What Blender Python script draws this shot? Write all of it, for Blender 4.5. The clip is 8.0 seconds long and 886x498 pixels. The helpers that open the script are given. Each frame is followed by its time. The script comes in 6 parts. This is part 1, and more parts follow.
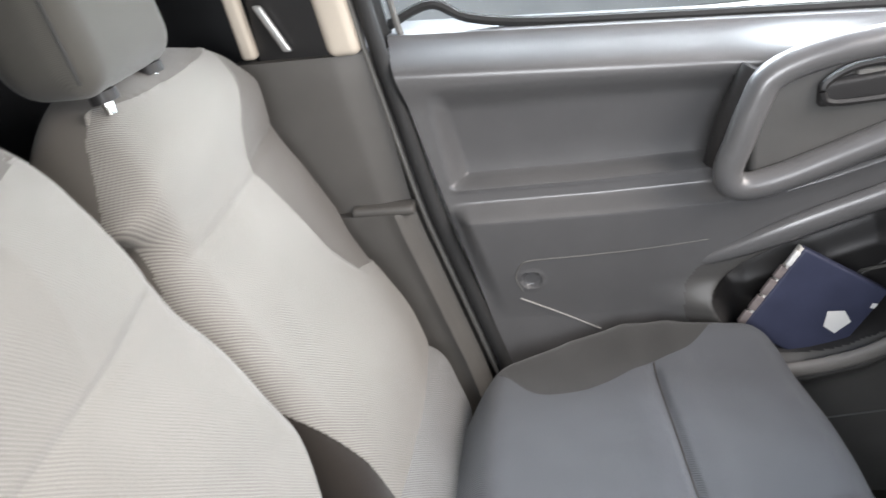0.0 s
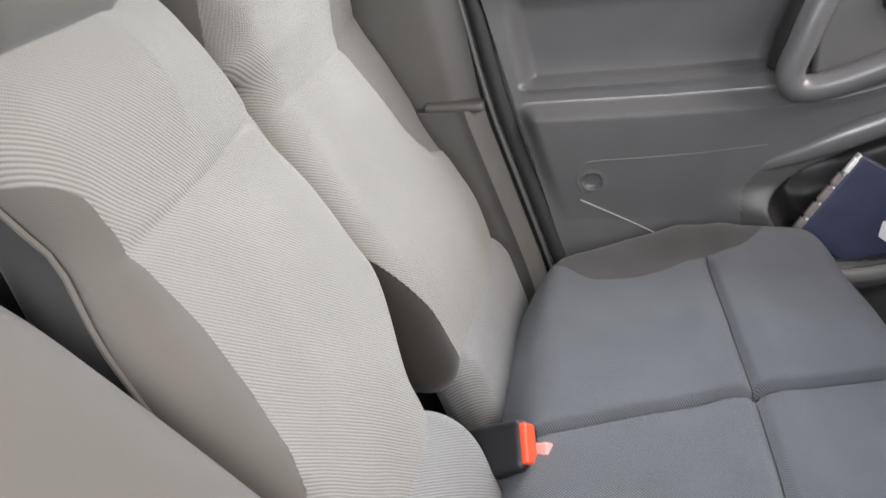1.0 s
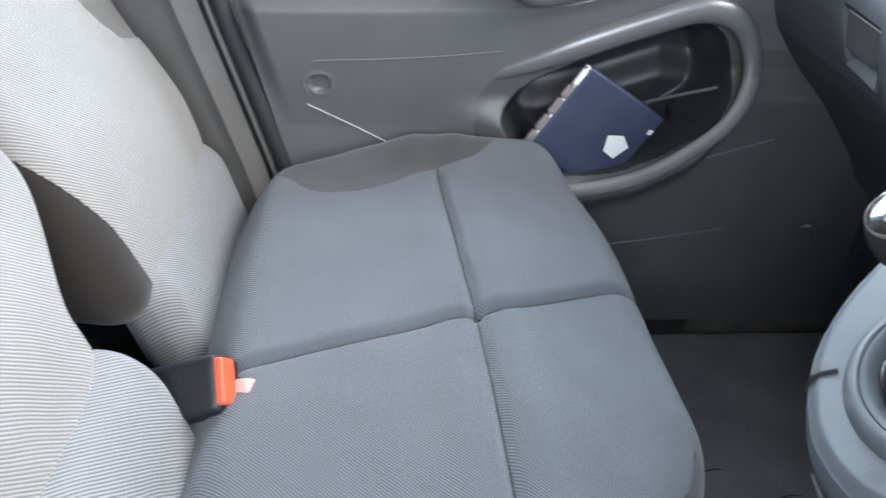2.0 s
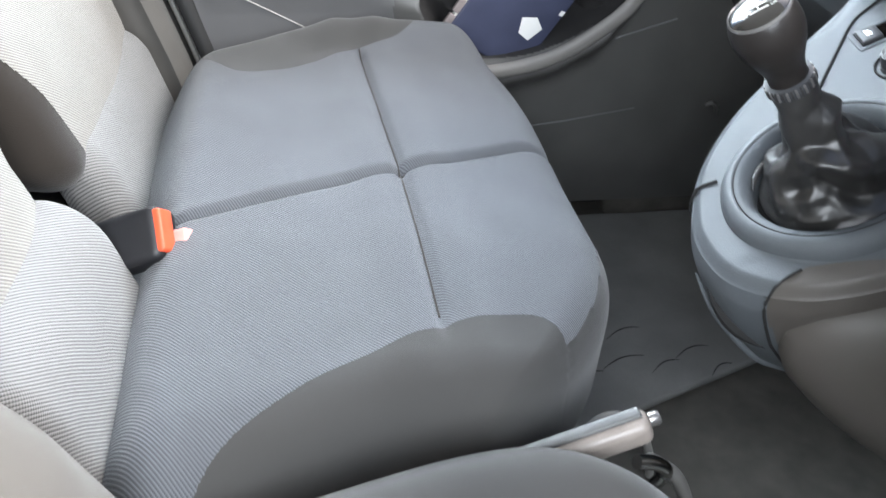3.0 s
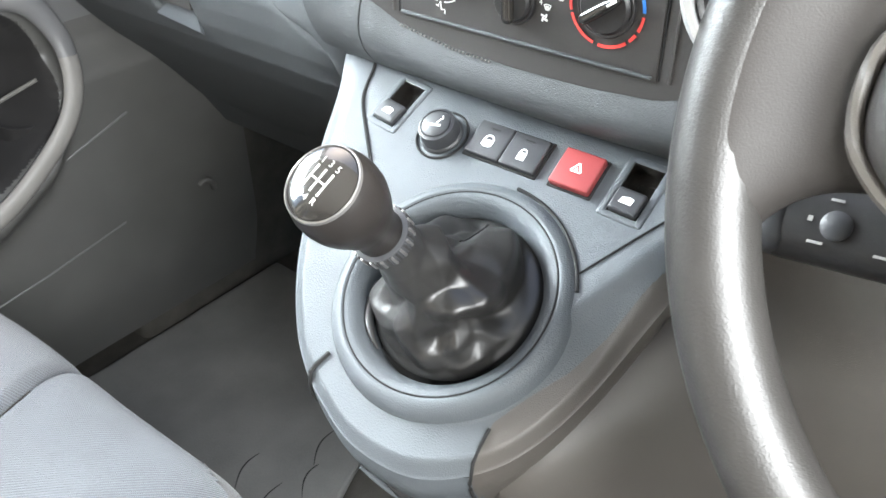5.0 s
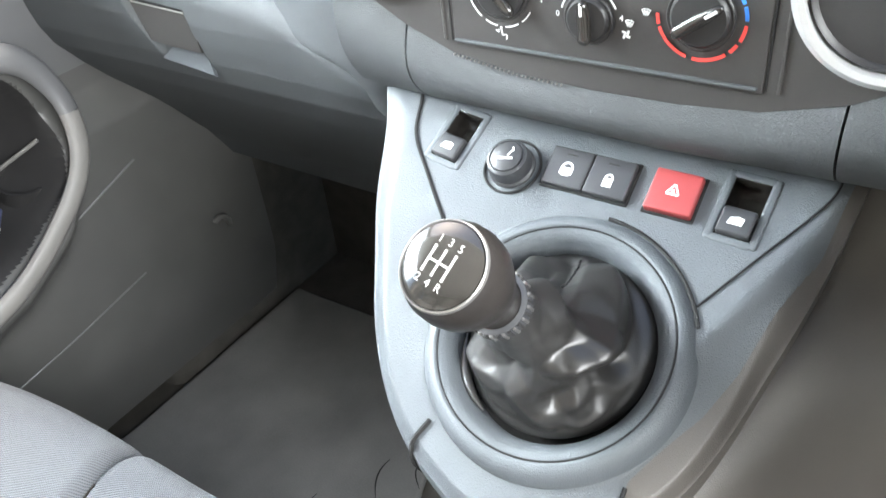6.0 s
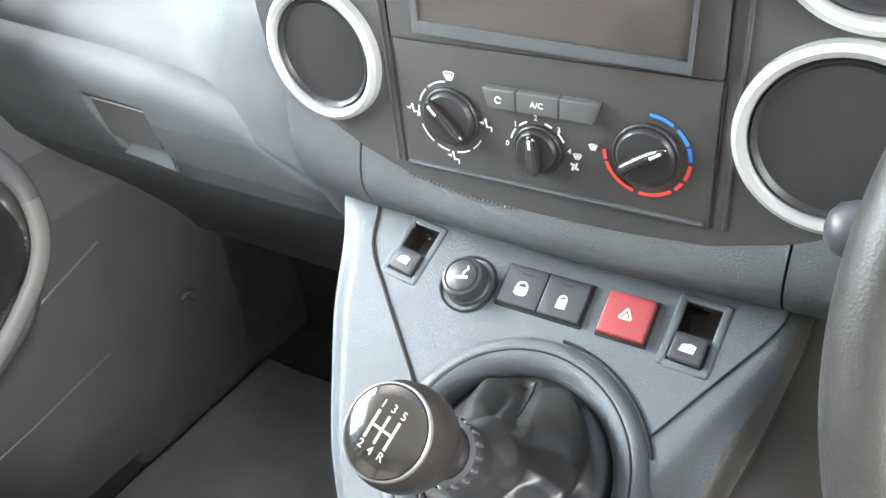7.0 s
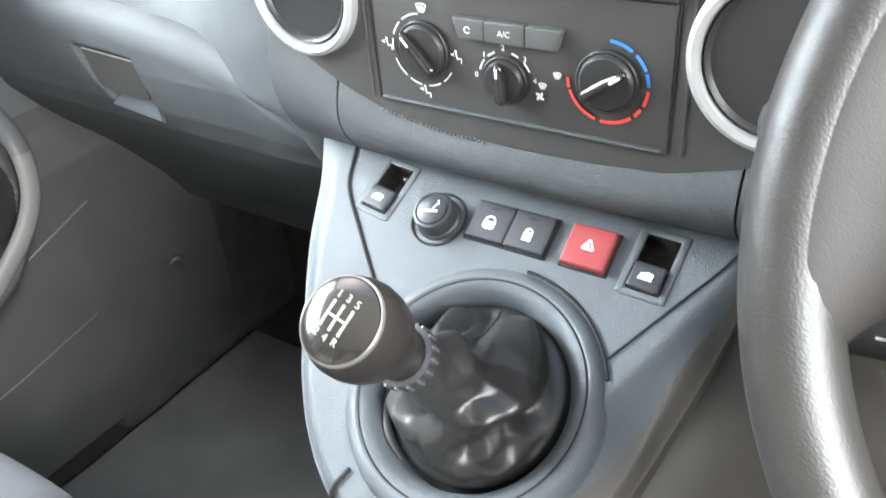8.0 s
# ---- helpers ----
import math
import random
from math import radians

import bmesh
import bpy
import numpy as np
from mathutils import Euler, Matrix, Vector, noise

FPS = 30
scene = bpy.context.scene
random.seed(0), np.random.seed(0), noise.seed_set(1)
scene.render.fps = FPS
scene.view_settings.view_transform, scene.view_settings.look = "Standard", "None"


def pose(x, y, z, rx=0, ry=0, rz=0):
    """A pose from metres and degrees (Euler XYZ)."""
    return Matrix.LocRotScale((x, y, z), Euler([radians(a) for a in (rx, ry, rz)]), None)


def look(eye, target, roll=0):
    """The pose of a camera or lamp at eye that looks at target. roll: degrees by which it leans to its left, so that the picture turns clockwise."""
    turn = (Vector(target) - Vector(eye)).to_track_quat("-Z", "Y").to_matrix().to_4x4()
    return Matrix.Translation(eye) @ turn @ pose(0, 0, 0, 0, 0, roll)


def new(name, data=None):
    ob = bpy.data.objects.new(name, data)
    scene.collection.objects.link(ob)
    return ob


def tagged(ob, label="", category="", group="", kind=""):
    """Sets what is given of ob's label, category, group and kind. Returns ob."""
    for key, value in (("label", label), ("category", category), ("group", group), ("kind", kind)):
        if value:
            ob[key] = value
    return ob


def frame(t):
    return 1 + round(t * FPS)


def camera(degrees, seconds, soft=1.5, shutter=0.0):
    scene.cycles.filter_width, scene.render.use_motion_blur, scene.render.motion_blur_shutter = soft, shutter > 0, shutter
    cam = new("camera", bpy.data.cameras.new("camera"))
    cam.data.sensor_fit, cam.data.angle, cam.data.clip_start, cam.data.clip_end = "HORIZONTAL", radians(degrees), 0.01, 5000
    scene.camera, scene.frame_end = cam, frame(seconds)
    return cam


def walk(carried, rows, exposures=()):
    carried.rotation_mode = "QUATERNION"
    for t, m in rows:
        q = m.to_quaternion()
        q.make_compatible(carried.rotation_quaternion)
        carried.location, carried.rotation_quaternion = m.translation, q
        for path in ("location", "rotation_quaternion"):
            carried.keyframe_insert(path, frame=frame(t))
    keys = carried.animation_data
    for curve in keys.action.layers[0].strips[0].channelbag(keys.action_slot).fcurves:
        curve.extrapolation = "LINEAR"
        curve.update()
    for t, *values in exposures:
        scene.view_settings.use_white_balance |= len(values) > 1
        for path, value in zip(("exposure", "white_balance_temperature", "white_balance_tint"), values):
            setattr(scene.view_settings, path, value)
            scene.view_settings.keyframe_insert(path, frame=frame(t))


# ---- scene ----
cam = camera(56.3, 8.0, 1.45, 0.25)
PATH = [
    (0, (0.181, -0.382, 1.114), (-0.09, 1.403, 0.254), -7.3),
    (0.5, (0.166, -0.481, 1.071), (-0.259, 1.294, 0.253), -6.9),
    (1, (0.175, -0.499, 1.024), (-0.231, 1.25, 0.144), -6.4),
    (1.5, (0.185, -0.461, 0.974), (0.023, 1.249, -0.05), -2.3),
    (2, (0.216, -0.4, 0.966), (0.383, 1.278, -0.109), 2.9),
    (2.2, (0.231, -0.396, 0.958), (0.473, 1.257, -0.141), 3.6),
    (3.3, (0.215, -0.517, 0.927), (0.616, 1.02, -0.288), 3.4),
    (3.5, (0.221, -0.494, 0.926), (0.772, 1.002, -0.281), 4.2),
    (4, (0.266, -0.394, 0.923), (1.085, 1.005, -0.248), 3.1),
    (4.5, (0.269, -0.318, 0.947), (1.405, 0.854, -0.208), 7.7),
    (4.7, (0.278, -0.302, 0.943), (1.493, 0.804, -0.198), 4.4),
    (5.8, (0.291, -0.197, 0.946), (1.561, 0.792, -0.241), -7.2),
    (6, (0.295, -0.19, 0.956), (1.567, 0.796, -0.231), -7.0),
    (6.5, (0.321, -0.185, 0.981), (1.626, 0.764, -0.201), -6.3),
    (7, (0.331, -0.189, 0.996), (1.678, 0.777, -0.123), -6.4),
    (7.5, (0.325, -0.192, 0.992), (1.693, 0.773, -0.103), -6.2),
    (8, (0.309, -0.222, 0.966), (1.66, 0.744, -0.148), -5.0),
]
LIGHT = [(0.0, 0.28, 6700, 13), (0.5, 0.10, 6750, 14), (1.0, 0.07, 6700, 14), (1.5, 0.21, 6200, 11), (2.0, 0.61, 6050, 10), (3.5, 1.15, 6500, 10), (4.0, 1.49, 6600, 10), (4.5, 1.81, 6850, 9), (6.0, 2.08, 6800, 9), (6.5, 2.16, 6800, 9), (7.0, 1.81, 6800, 9), (7.5, 1.15, 6850, 9), (8.0, 1.82, 6750, 9)]
walk(cam, [(t, look(eye, target, roll)) for t, eye, target, roll in PATH], LIGHT)
# ---------------------------------------------------------------- light
world = bpy.data.worlds.new("world")
scene.world = world
world.use_nodes = True
wt = world.node_tree
sky = wt.nodes.new("ShaderNodeTexSky")
sky.sky_type, sky.sun_disc = "NISHITA", False
sky.sun_elevation, sky.sun_rotation = radians(48), radians(20)
wt.links.new(sky.outputs[0], wt.nodes["Background"].inputs[0])
wt.nodes["Background"].inputs[1].default_value = 0.15


def lamp(name, kind, strength, m, size=(1, 1), colour=(1, 1, 1)):
    data = bpy.data.lights.new(name, kind)
    data.energy, data.color = strength, colour
    if kind == "AREA":
        data.shape, data.size, data.size_y = "RECTANGLE", size[0], size[1]
    else:
        data.angle = radians(size[0])
    ob = new(name, data)
    ob.matrix_world = m
    return ob


# a veiled sun from ahead; the sky's light comes in by the windscreen, and the side windows
lamp("sun", "SUN", 0.9, look((2.6, -1.2, 4.2), (0, 0, 0.6)), (12, 0), (1.0, 0.94, 0.86))
lamp("windscreen_sky", "AREA", 38.0, look((1.45, -0.15, 1.58), (0.0, 0.10, 0.80)), (1.6, 0.8), (1.0, 0.97, 0.93))
lamp("side_window_sky", "AREA", 14.0, look((0.35, 1.02, 1.22), (0.3, -0.2, 0.6)), (0.8, 0.45), (0.80, 0.90, 1.0))
lamp("driver_window_sky", "AREA", 27.0, look((0.22, -1.02, 1.20), (0.40, 0.2, 0.70)), (0.95, 0.50), (0.9, 0.95, 1.0))

# ---------------------------------------------------------------- materials


def mat(name, colour, rough=0.6, metal=0.0, var=0.12, scale=18.0, grain=900.0, bump=0.15, coat=0.0, spec=0.5, spread=0.08):
    """A paint, plastic or metal: large soft stains, a fine grain in colour and relief, uneven gloss."""
    m = bpy.data.materials.new(name)
    m.use_nodes = True
    nt = m.node_tree
    b = nt.nodes["Principled BSDF"]
    b.inputs["Metallic"].default_value = metal
    b.inputs["Coat Weight"].default_value = coat
    b.inputs["Coat Roughness"].default_value = 0.12
    b.inputs["Specular IOR Level"].default_value = spec
    tc = nt.nodes.new("ShaderNodeTexCoord")
    big, fine = nt.nodes.new("ShaderNodeTexNoise"), nt.nodes.new("ShaderNodeTexNoise")
    big.inputs["Scale"].default_value, big.inputs["Detail"].default_value = scale, 4
    fine.inputs["Scale"].default_value, fine.inputs["Detail"].default_value = grain, 2
    for n in (big, fine):
        nt.links.new(tc.outputs["Object"], n.inputs["Vector"])
    mix = nt.nodes.new("ShaderNodeMath")
    mix.operation = "MULTIPLY_ADD"
    mix.inputs[1].default_value = 0.35
    nt.links.new(fine.outputs[0], mix.inputs[0])
    nt.links.new(big.outputs[0], mix.inputs[2])
    ramp = nt.nodes.new("ShaderNodeValToRGB")
    lo, hi = 1 - var, 1 + var
    ramp.color_ramp.elements[0].position, ramp.color_ramp.elements[1].position = 0.4, 0.95
    ramp.color_ramp.elements[0].color = (*[c * lo for c in colour], 1)
    ramp.color_ramp.elements[1].color = (*[min(c * hi, 1) for c in colour], 1)
    nt.links.new(mix.outputs[0], ramp.inputs[0])
    nt.links.new(ramp.outputs[0], b.inputs["Base Color"])
    rr = nt.nodes.new("ShaderNodeMapRange")
    rr.inputs["To Min"].default_value, rr.inputs["To Max"].default_value = max(rough - spread, 0.02), min(rough + spread, 1)
    nt.links.new(big.outputs[0], rr.inputs["Value"])
    nt.links.new(rr.outputs[0], b.inputs["Roughness"])
    if bump:
        bp = nt.nodes.new("ShaderNodeBump")
        bp.inputs["Strength"].default_value, bp.inputs["Distance"].default_value = bump, 0.0006
        nt.links.new(fine.outputs[0], bp.inputs["Height"])
        nt.links.new(bp.outputs[0], b.inputs["Normal"])
    return m


def fabric(name, colour, up=(-0.39, 0, 0.92), pitch=0.0028, contrast=0.56, relief=0.6):
    """Twill seat cloth: slanting rows of pale ribs, a finer weave across them and soft wear. up: the way up the cloth, across the car's width."""
    m = bpy.data.materials.new(name)
    m.use_nodes = True
    nt = m.node_tree
    b = nt.nodes["Principled BSDF"]
    b.inputs["Roughness"].default_value = 0.92
    b.inputs["Specular IOR Level"].default_value = 0.2
    b.inputs["Sheen Weight"].default_value = 0.2
    b.inputs["Sheen Roughness"].default_value = 0.5
    tc = nt.nodes.new("ShaderNodeTexCoord")
    rib, cross = nt.nodes.new("ShaderNodeTexWave"), nt.nodes.new("ShaderNodeTexWave")
    warp = nt.nodes.new("ShaderNodeTexNoise")
    warp.inputs["Scale"].default_value = 7.0
    nt.links.new(tc.outputs["Object"], warp.inputs["Vector"])
    for w, side, p in ((rib, 1, pitch), (cross, -1, pitch * 0.55)):
        dot = nt.nodes.new("ShaderNodeVectorMath")
        dot.operation = "DOT_PRODUCT"
        dot.inputs[1].default_value = (up[0] * 0.707, 0.707 * side, up[2] * 0.707)
        nt.links.new(tc.outputs["Object"], dot.inputs[0])
        bend = nt.nodes.new("ShaderNodeMath")
        bend.operation = "MULTIPLY_ADD"
        bend.inputs[1].default_value = 0.012
        nt.links.new(warp.outputs[0], bend.inputs[0])
        nt.links.new(dot.outputs["Value"], bend.inputs[2])
        xyz = nt.nodes.new("ShaderNodeCombineXYZ")
        nt.links.new(bend.outputs[0], xyz.inputs[0])
        w.wave_type, w.bands_direction, w.wave_profile = "BANDS", "X", "SIN"
        w.inputs["Scale"].default_value = 2 * math.pi / (20 * p)
        w.inputs["Distortion"].default_value = 0.0
        nt.links.new(xyz.outputs[0], w.inputs["Vector"])
    big = nt.nodes.new("ShaderNodeTexNoise")
    big.inputs["Scale"].default_value, big.inputs["Detail"].default_value = 9.0, 5
    nt.links.new(tc.outputs["Object"], big.inputs["Vector"])
    both = nt.nodes.new("ShaderNodeMath")
    both.operation = "MULTIPLY_ADD"
    both.inputs[1].default_value = 0.3
    nt.links.new(cross.outputs["Fac"], both.inputs[0])
    nt.links.new(rib.outputs["Fac"], both.inputs[2])
    ramp = nt.nodes.new("ShaderNodeValToRGB")
    ramp.color_ramp.elements[0].position, ramp.color_ramp.elements[1].position = 0.06, 0.72
    ramp.color_ramp.elements[0].color = (*[c * (1 - contrast) for c in colour], 1)
    ramp.color_ramp.elements[1].color = (*[c * (1 + contrast) for c in colour], 1)
    nt.links.new(both.outputs[0], ramp.inputs[0])
    wear = nt.nodes.new("ShaderNodeMixRGB")
    wear.blend_type = "MULTIPLY"
    wear.inputs[0].default_value = 0.22
    nt.links.new(ramp.outputs[0], wear.inputs[1])
    nt.links.new(big.outputs[0], wear.inputs[2])
    nt.links.new(wear.outputs[0], b.inputs["Base Color"])
    bp = nt.nodes.new("ShaderNodeBump")
    bp.inputs["Strength"].default_value, bp.inputs["Distance"].default_value = relief, 0.0008
    nt.links.new(both.outputs[0], bp.inputs["Height"])
    nt.links.new(bp.outputs[0], b.inputs["Normal"])
    return m


# One cloth, its light painted in: backs lit, cushions shaded, rolls between.
CLOTH_LIT = fabric("ribbed_cloth_back", (0.226, 0.211, 0.190), contrast=0.38)
CLOTH_SHADED = fabric("ribbed_cloth_seat", (0.084, 0.0885, 0.097), (1, 0, 0), 0.0024, 0.40)
CLOTH_HALF_LIT = fabric("ribbed_cloth_roll", (0.172, 0.168, 0.163), (-0.5, 0, 0.87))
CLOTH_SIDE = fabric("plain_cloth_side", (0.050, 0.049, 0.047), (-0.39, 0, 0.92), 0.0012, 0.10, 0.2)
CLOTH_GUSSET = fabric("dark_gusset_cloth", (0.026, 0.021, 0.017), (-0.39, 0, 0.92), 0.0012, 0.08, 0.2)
CLOTH_EDGE = fabric("plain_cloth_edge", (0.132, 0.119, 0.104), (-0.39, 0, 0.92), 0.0012, 0.08, 0.2)
CLOTH_HEAD = fabric("plain_cloth_head", (0.100, 0.095, 0.084), (-0.39, 0, 0.92), 0.0012, 0.08, 0.2)
PLASTIC_DOOR = mat("grained_door_plastic", (0.118, 0.117, 0.118), 0.30, var=0.06, grain=1100, bump=0.14, spec=0.85, spread=0.02)
BUCKLE = mat("matt_black_housing", (0.012, 0.012, 0.014), 0.5, var=0.2, bump=0.1)
RIM_LIT = mat("matt_rim_plastic", (0.195, 0.185, 0.173), 0.48, var=0.1, grain=1200, bump=0.25, spec=0.5)
PLASTIC_POCKET = mat("charcoal_pocket_plastic", (0.088, 0.086, 0.082), 0.40, var=0.1, grain=1400, bump=0.3)
PLASTIC_TRIM = mat("grey_pillar_plastic", (0.145, 0.140, 0.130), 0.55, var=0.08, grain=1400, bump=0.3)
PLASTIC_PILLAR = mat("brown_grey_pillar_plastic", (0.102, 0.096, 0.088), 0.50, var=0.08, grain=1400, bump=0.3)
PLASTIC_DASH = mat("blue_grey_dash_plastic", (0.070, 0.075, 0.078), 0.62, var=0.1, grain=1100, bump=0.7, spec=0.35)
PLASTIC_CONSOLE = mat("pale_console_plastic", (0.086, 0.096, 0.104), 0.56, var=0.09, grain=1100, bump=0.6)
PLASTIC_FASCIA = mat("charcoal_fascia", (0.052, 0.049, 0.047), 0.46, var=0.1, grain=1300, bump=0.25, spec=0.45)
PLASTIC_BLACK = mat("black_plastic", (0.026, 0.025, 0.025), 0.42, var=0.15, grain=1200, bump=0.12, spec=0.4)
PLASTIC_KNEE = mat("dark_knee_plastic", (0.088, 0.079, 0.070), 0.45, var=0.1, grain=1500, bump=0.3)
BUTTON = mat("switch_plastic", (0.040, 0.041, 0.044), 0.42, var=0.08, grain=1800, bump=0.1)
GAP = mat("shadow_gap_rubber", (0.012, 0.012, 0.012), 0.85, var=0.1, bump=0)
RUBBER = mat("black_door_seal", (0.02, 0.02, 0.02), 0.7, var=0.15, bump=0.2)
LEATHER = mat("knob_leather", (0.016, 0.014, 0.013), 0.32, var=0.2, scale=40, grain=1100, bump=0.15, spread=0.04, spec=0.28)
GAITER = mat("soft_black_leather", (0.023, 0.022, 0.021), 0.40, var=0.2, scale=40, grain=1200, bump=0.12, spread=0.05, spec=0.75)
WHEEL = mat("leathery_wheel_rim", (0.030, 0.028, 0.026), 0.43, var=0.15, scale=30, grain=1000, bump=0.30, spread=0.03, spec=0.45)
WHEEL_PAD = mat("matt_grained_vinyl", (0.030, 0.027, 0.025), 0.55, var=0.15, scale=30, grain=1300, bump=0.16, spread=0.03, spec=0.22)
DULL_RING = mat("dull_metal_ring", (0.30, 0.29, 0.28), 0.3, 0.8, var=0.1, bump=0.05)
SILVER = mat("satin_silver", (0.62, 0.62, 0.61), 0.32, 0.6, var=0.05, grain=1200, bump=0.05)
CHROME = mat("bright_chrome", (0.75, 0.75, 0.74), 0.12, 1.0, var=0.04, bump=0)
GLOSS = mat("gloss_black_cap", (0.020, 0.018, 0.016), 0.12, var=0.1, bump=0, coat=0.8, spread=0.03)
GRIP = mat("pale_worn_grip_plastic", (0.26, 0.225, 0.20), 0.38, var=0.2, scale=50, grain=1200, bump=0.15)
KEYGREY = mat("pale_grey_key", (0.082, 0.082, 0.081), 0.42, var=0.08, grain=1800, bump=0.1)
RED = mat("hazard_red", (0.29, 0.045, 0.045), 0.42, var=0.1, grain=1400, bump=0.08)
ORANGE = mat("buckle_orange_red", (0.75, 0.09, 0.035), 0.45, var=0.1, bump=0.05)
PINK = mat("worn_pale_red", (0.78, 0.34, 0.30), 0.5, var=0.15, bump=0.05)
PALE = mat("dull_silver_print", (0.33, 0.32, 0.30), 0.5, var=0.1, bump=0)
WHITE = mat("white_print", (0.78, 0.78, 0.76), 0.6, var=0.04, bump=0)
BLUE = mat("blue_print", (0.03, 0.20, 0.62), 0.5, var=0.05, bump=0)
REDPRINT = mat("red_print", (0.65, 0.05, 0.04), 0.5, var=0.05, bump=0)
NAVY = mat("navy_book_cloth", (0.040, 0.046, 0.085), 0.5, var=0.15, scale=25, grain=900, bump=0.3)
TAB = mat("dull_brown_page_tab", (0.20, 0.17, 0.165), 0.6, var=0.3, scale=60, bump=0.2)
PAPER = mat("page_edges", (0.62, 0.60, 0.56), 0.8, var=0.15, grain=600, bump=0.3)
CARPET = mat("dark_carpet", (0.075, 0.069, 0.060), 0.95, var=0.3, scale=30, grain=700, bump=1.0)
MAT = mat("grey_rubber_mat", (0.162, 0.159, 0.152), 0.70, var=0.2, scale=14, grain=500, bump=0.6)
# Near-black colour paints the shade of the space behind the seats.
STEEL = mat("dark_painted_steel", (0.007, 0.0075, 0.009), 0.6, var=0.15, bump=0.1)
HEADLINER = mat("pale_headliner", (0.55, 0.53, 0.49), 0.95, var=0.06, grain=900, bump=0.4)
CREAM = mat("cream_pillar_trim", (0.62, 0.55, 0.46), 0.6, var=0.06, bump=0.1)
BELT = mat("black_belt_webbing", (0.03, 0.03, 0.033), 0.7, var=0.2, grain=1500, bump=0.5)
BODY = mat("white_car_paint", (0.75, 0.75, 0.74), 0.25, var=0.03, bump=0, coat=0.6)
GROUND = mat("pale_concrete_ground", (0.62, 0.60, 0.56), 0.9, var=0.2, scale=2.5, grain=60, bump=0.3)
RENDERED = mat("pale_rendered_wall", (0.82, 0.78, 0.72), 0.9, var=0.12, scale=1.5, grain=80, bump=0.3)
SCREEN = mat("dark_display_glass", (0.075, 0.066, 0.060), 0.25, var=0.06, bump=0, coat=0.5)
GLASS = bpy.data.materials.new("window_glass")
GLASS.use_nodes = True
gb = GLASS.node_tree.nodes["Principled BSDF"]
gb.inputs["Transmission Weight"].default_value, gb.inputs["Roughness"].default_value, gb.inputs["IOR"].default_value = 1.0, 0.0, 1.05
gb.inputs["Base Color"].default_value = (0.94, 0.97, 0.95, 1)

# ---------------------------------------------------------------- mesh tools


def thing(name, at, label, category, group="", kind=""):
    e = new(name)
    e.location = at
    e.empty_display_size = 0.05
    return tagged(e, label, category, group, kind)


def part(name, geo, material, parent=None, label="", smooth=True, sharp=38):
    """One mesh object, its points in world metres, under a thing or a part (or at top level)."""
    v, f = geo
    me = bpy.data.meshes.new(name)
    me.from_pydata([tuple(map(float, p)) for p in v], [], [tuple(map(int, q)) for q in f])
    me.validate()
    bm = bmesh.new()
    bm.from_mesh(me)
    bmesh.ops.recalc_face_normals(bm, faces=bm.faces)
    bm.to_mesh(me)
    bm.free()
    me.materials.append(material)
    if smooth:
        me.polygons.foreach_set("use_smooth", [True] * len(me.polygons))
        me.set_sharp_from_angle(angle=radians(sharp))
    ob = new(name, me)
    if parent is not None:
        ob.parent = parent
        if parent.type == "EMPTY":
            ob.matrix_parent_inverse = Matrix.Translation(-parent.location)
    if label:
        ob["label"] = label
    return ob


def join(*geos):
    v, f = [], []
    for gv, gf in geos:
        k = len(v)
        v += [tuple(p) for p in gv]
        f += [tuple(i + k for i in q) for q in gf]
    return v, f


def moved(geo, o, u, w, n):
    """Geometry given in (u, w, n) coordinates, laid at o along those axes."""
    o, u, w, n = (np.array(a, float) for a in (o, u, w, n))
    return [tuple(o + p[0] * u + p[1] * w + p[2] * n) for p in geo[0]], geo[1]


def rbox(c, h, r, n=(8, 8, 4), m=4, bend=None):
    """A box with rounded edges: centre, half sizes, radius (one or three), cells a side; bend moves its points."""
    c, h = np.array(c, float), np.array(h, float)
    r = np.minimum(np.array([r] * 3 if np.isscalar(r) else r, float), h * 0.999)
    line = []
    for a in range(3):
        inner = np.linspace(-(h[a] - r[a]), h[a] - r[a], n[a] + 1)
        edge = r[a] * np.tan(np.linspace(0, math.pi / 4, m + 1))[1:]
        line.append(np.concatenate([-(h[a] - r[a]) - edge[::-1], inner, (h[a] - r[a]) + edge]))
    size = [len(s) - 1 for s in line]
    index, pts, faces = {}, [], []

    def vert(i, j, k):
        key = (i, j, k)
        if key not in index:
            p = np.array([line[0][i], line[1][j], line[2][k]])
            q = np.clip(p, -(h - r), h - r)
            d = (p - q) / r
            pts.append(q + r * d / max(np.linalg.norm(d), 1e-9))
            index[key] = len(pts) - 1
        return index[key]

    for a in range(3):
        b, e = (a + 1) % 3, (a + 2) % 3
        for side in (0, size[a]):
            for i in range(size[b]):
                for j in range(size[e]):
                    quad = []
                    for di, dj in ((0, 0), (1, 0), (1, 1), (0, 1)):
                        key = [0, 0, 0]
                        key[a], key[b], key[e] = side, i + di, j + dj
                        quad.append(vert(*key))
                    faces.append(tuple(quad if side else quad[::-1]))
    pts = np.array(pts) + c
    if bend:
        pts = np.array([bend(p) for p in pts])
    return pts, faces


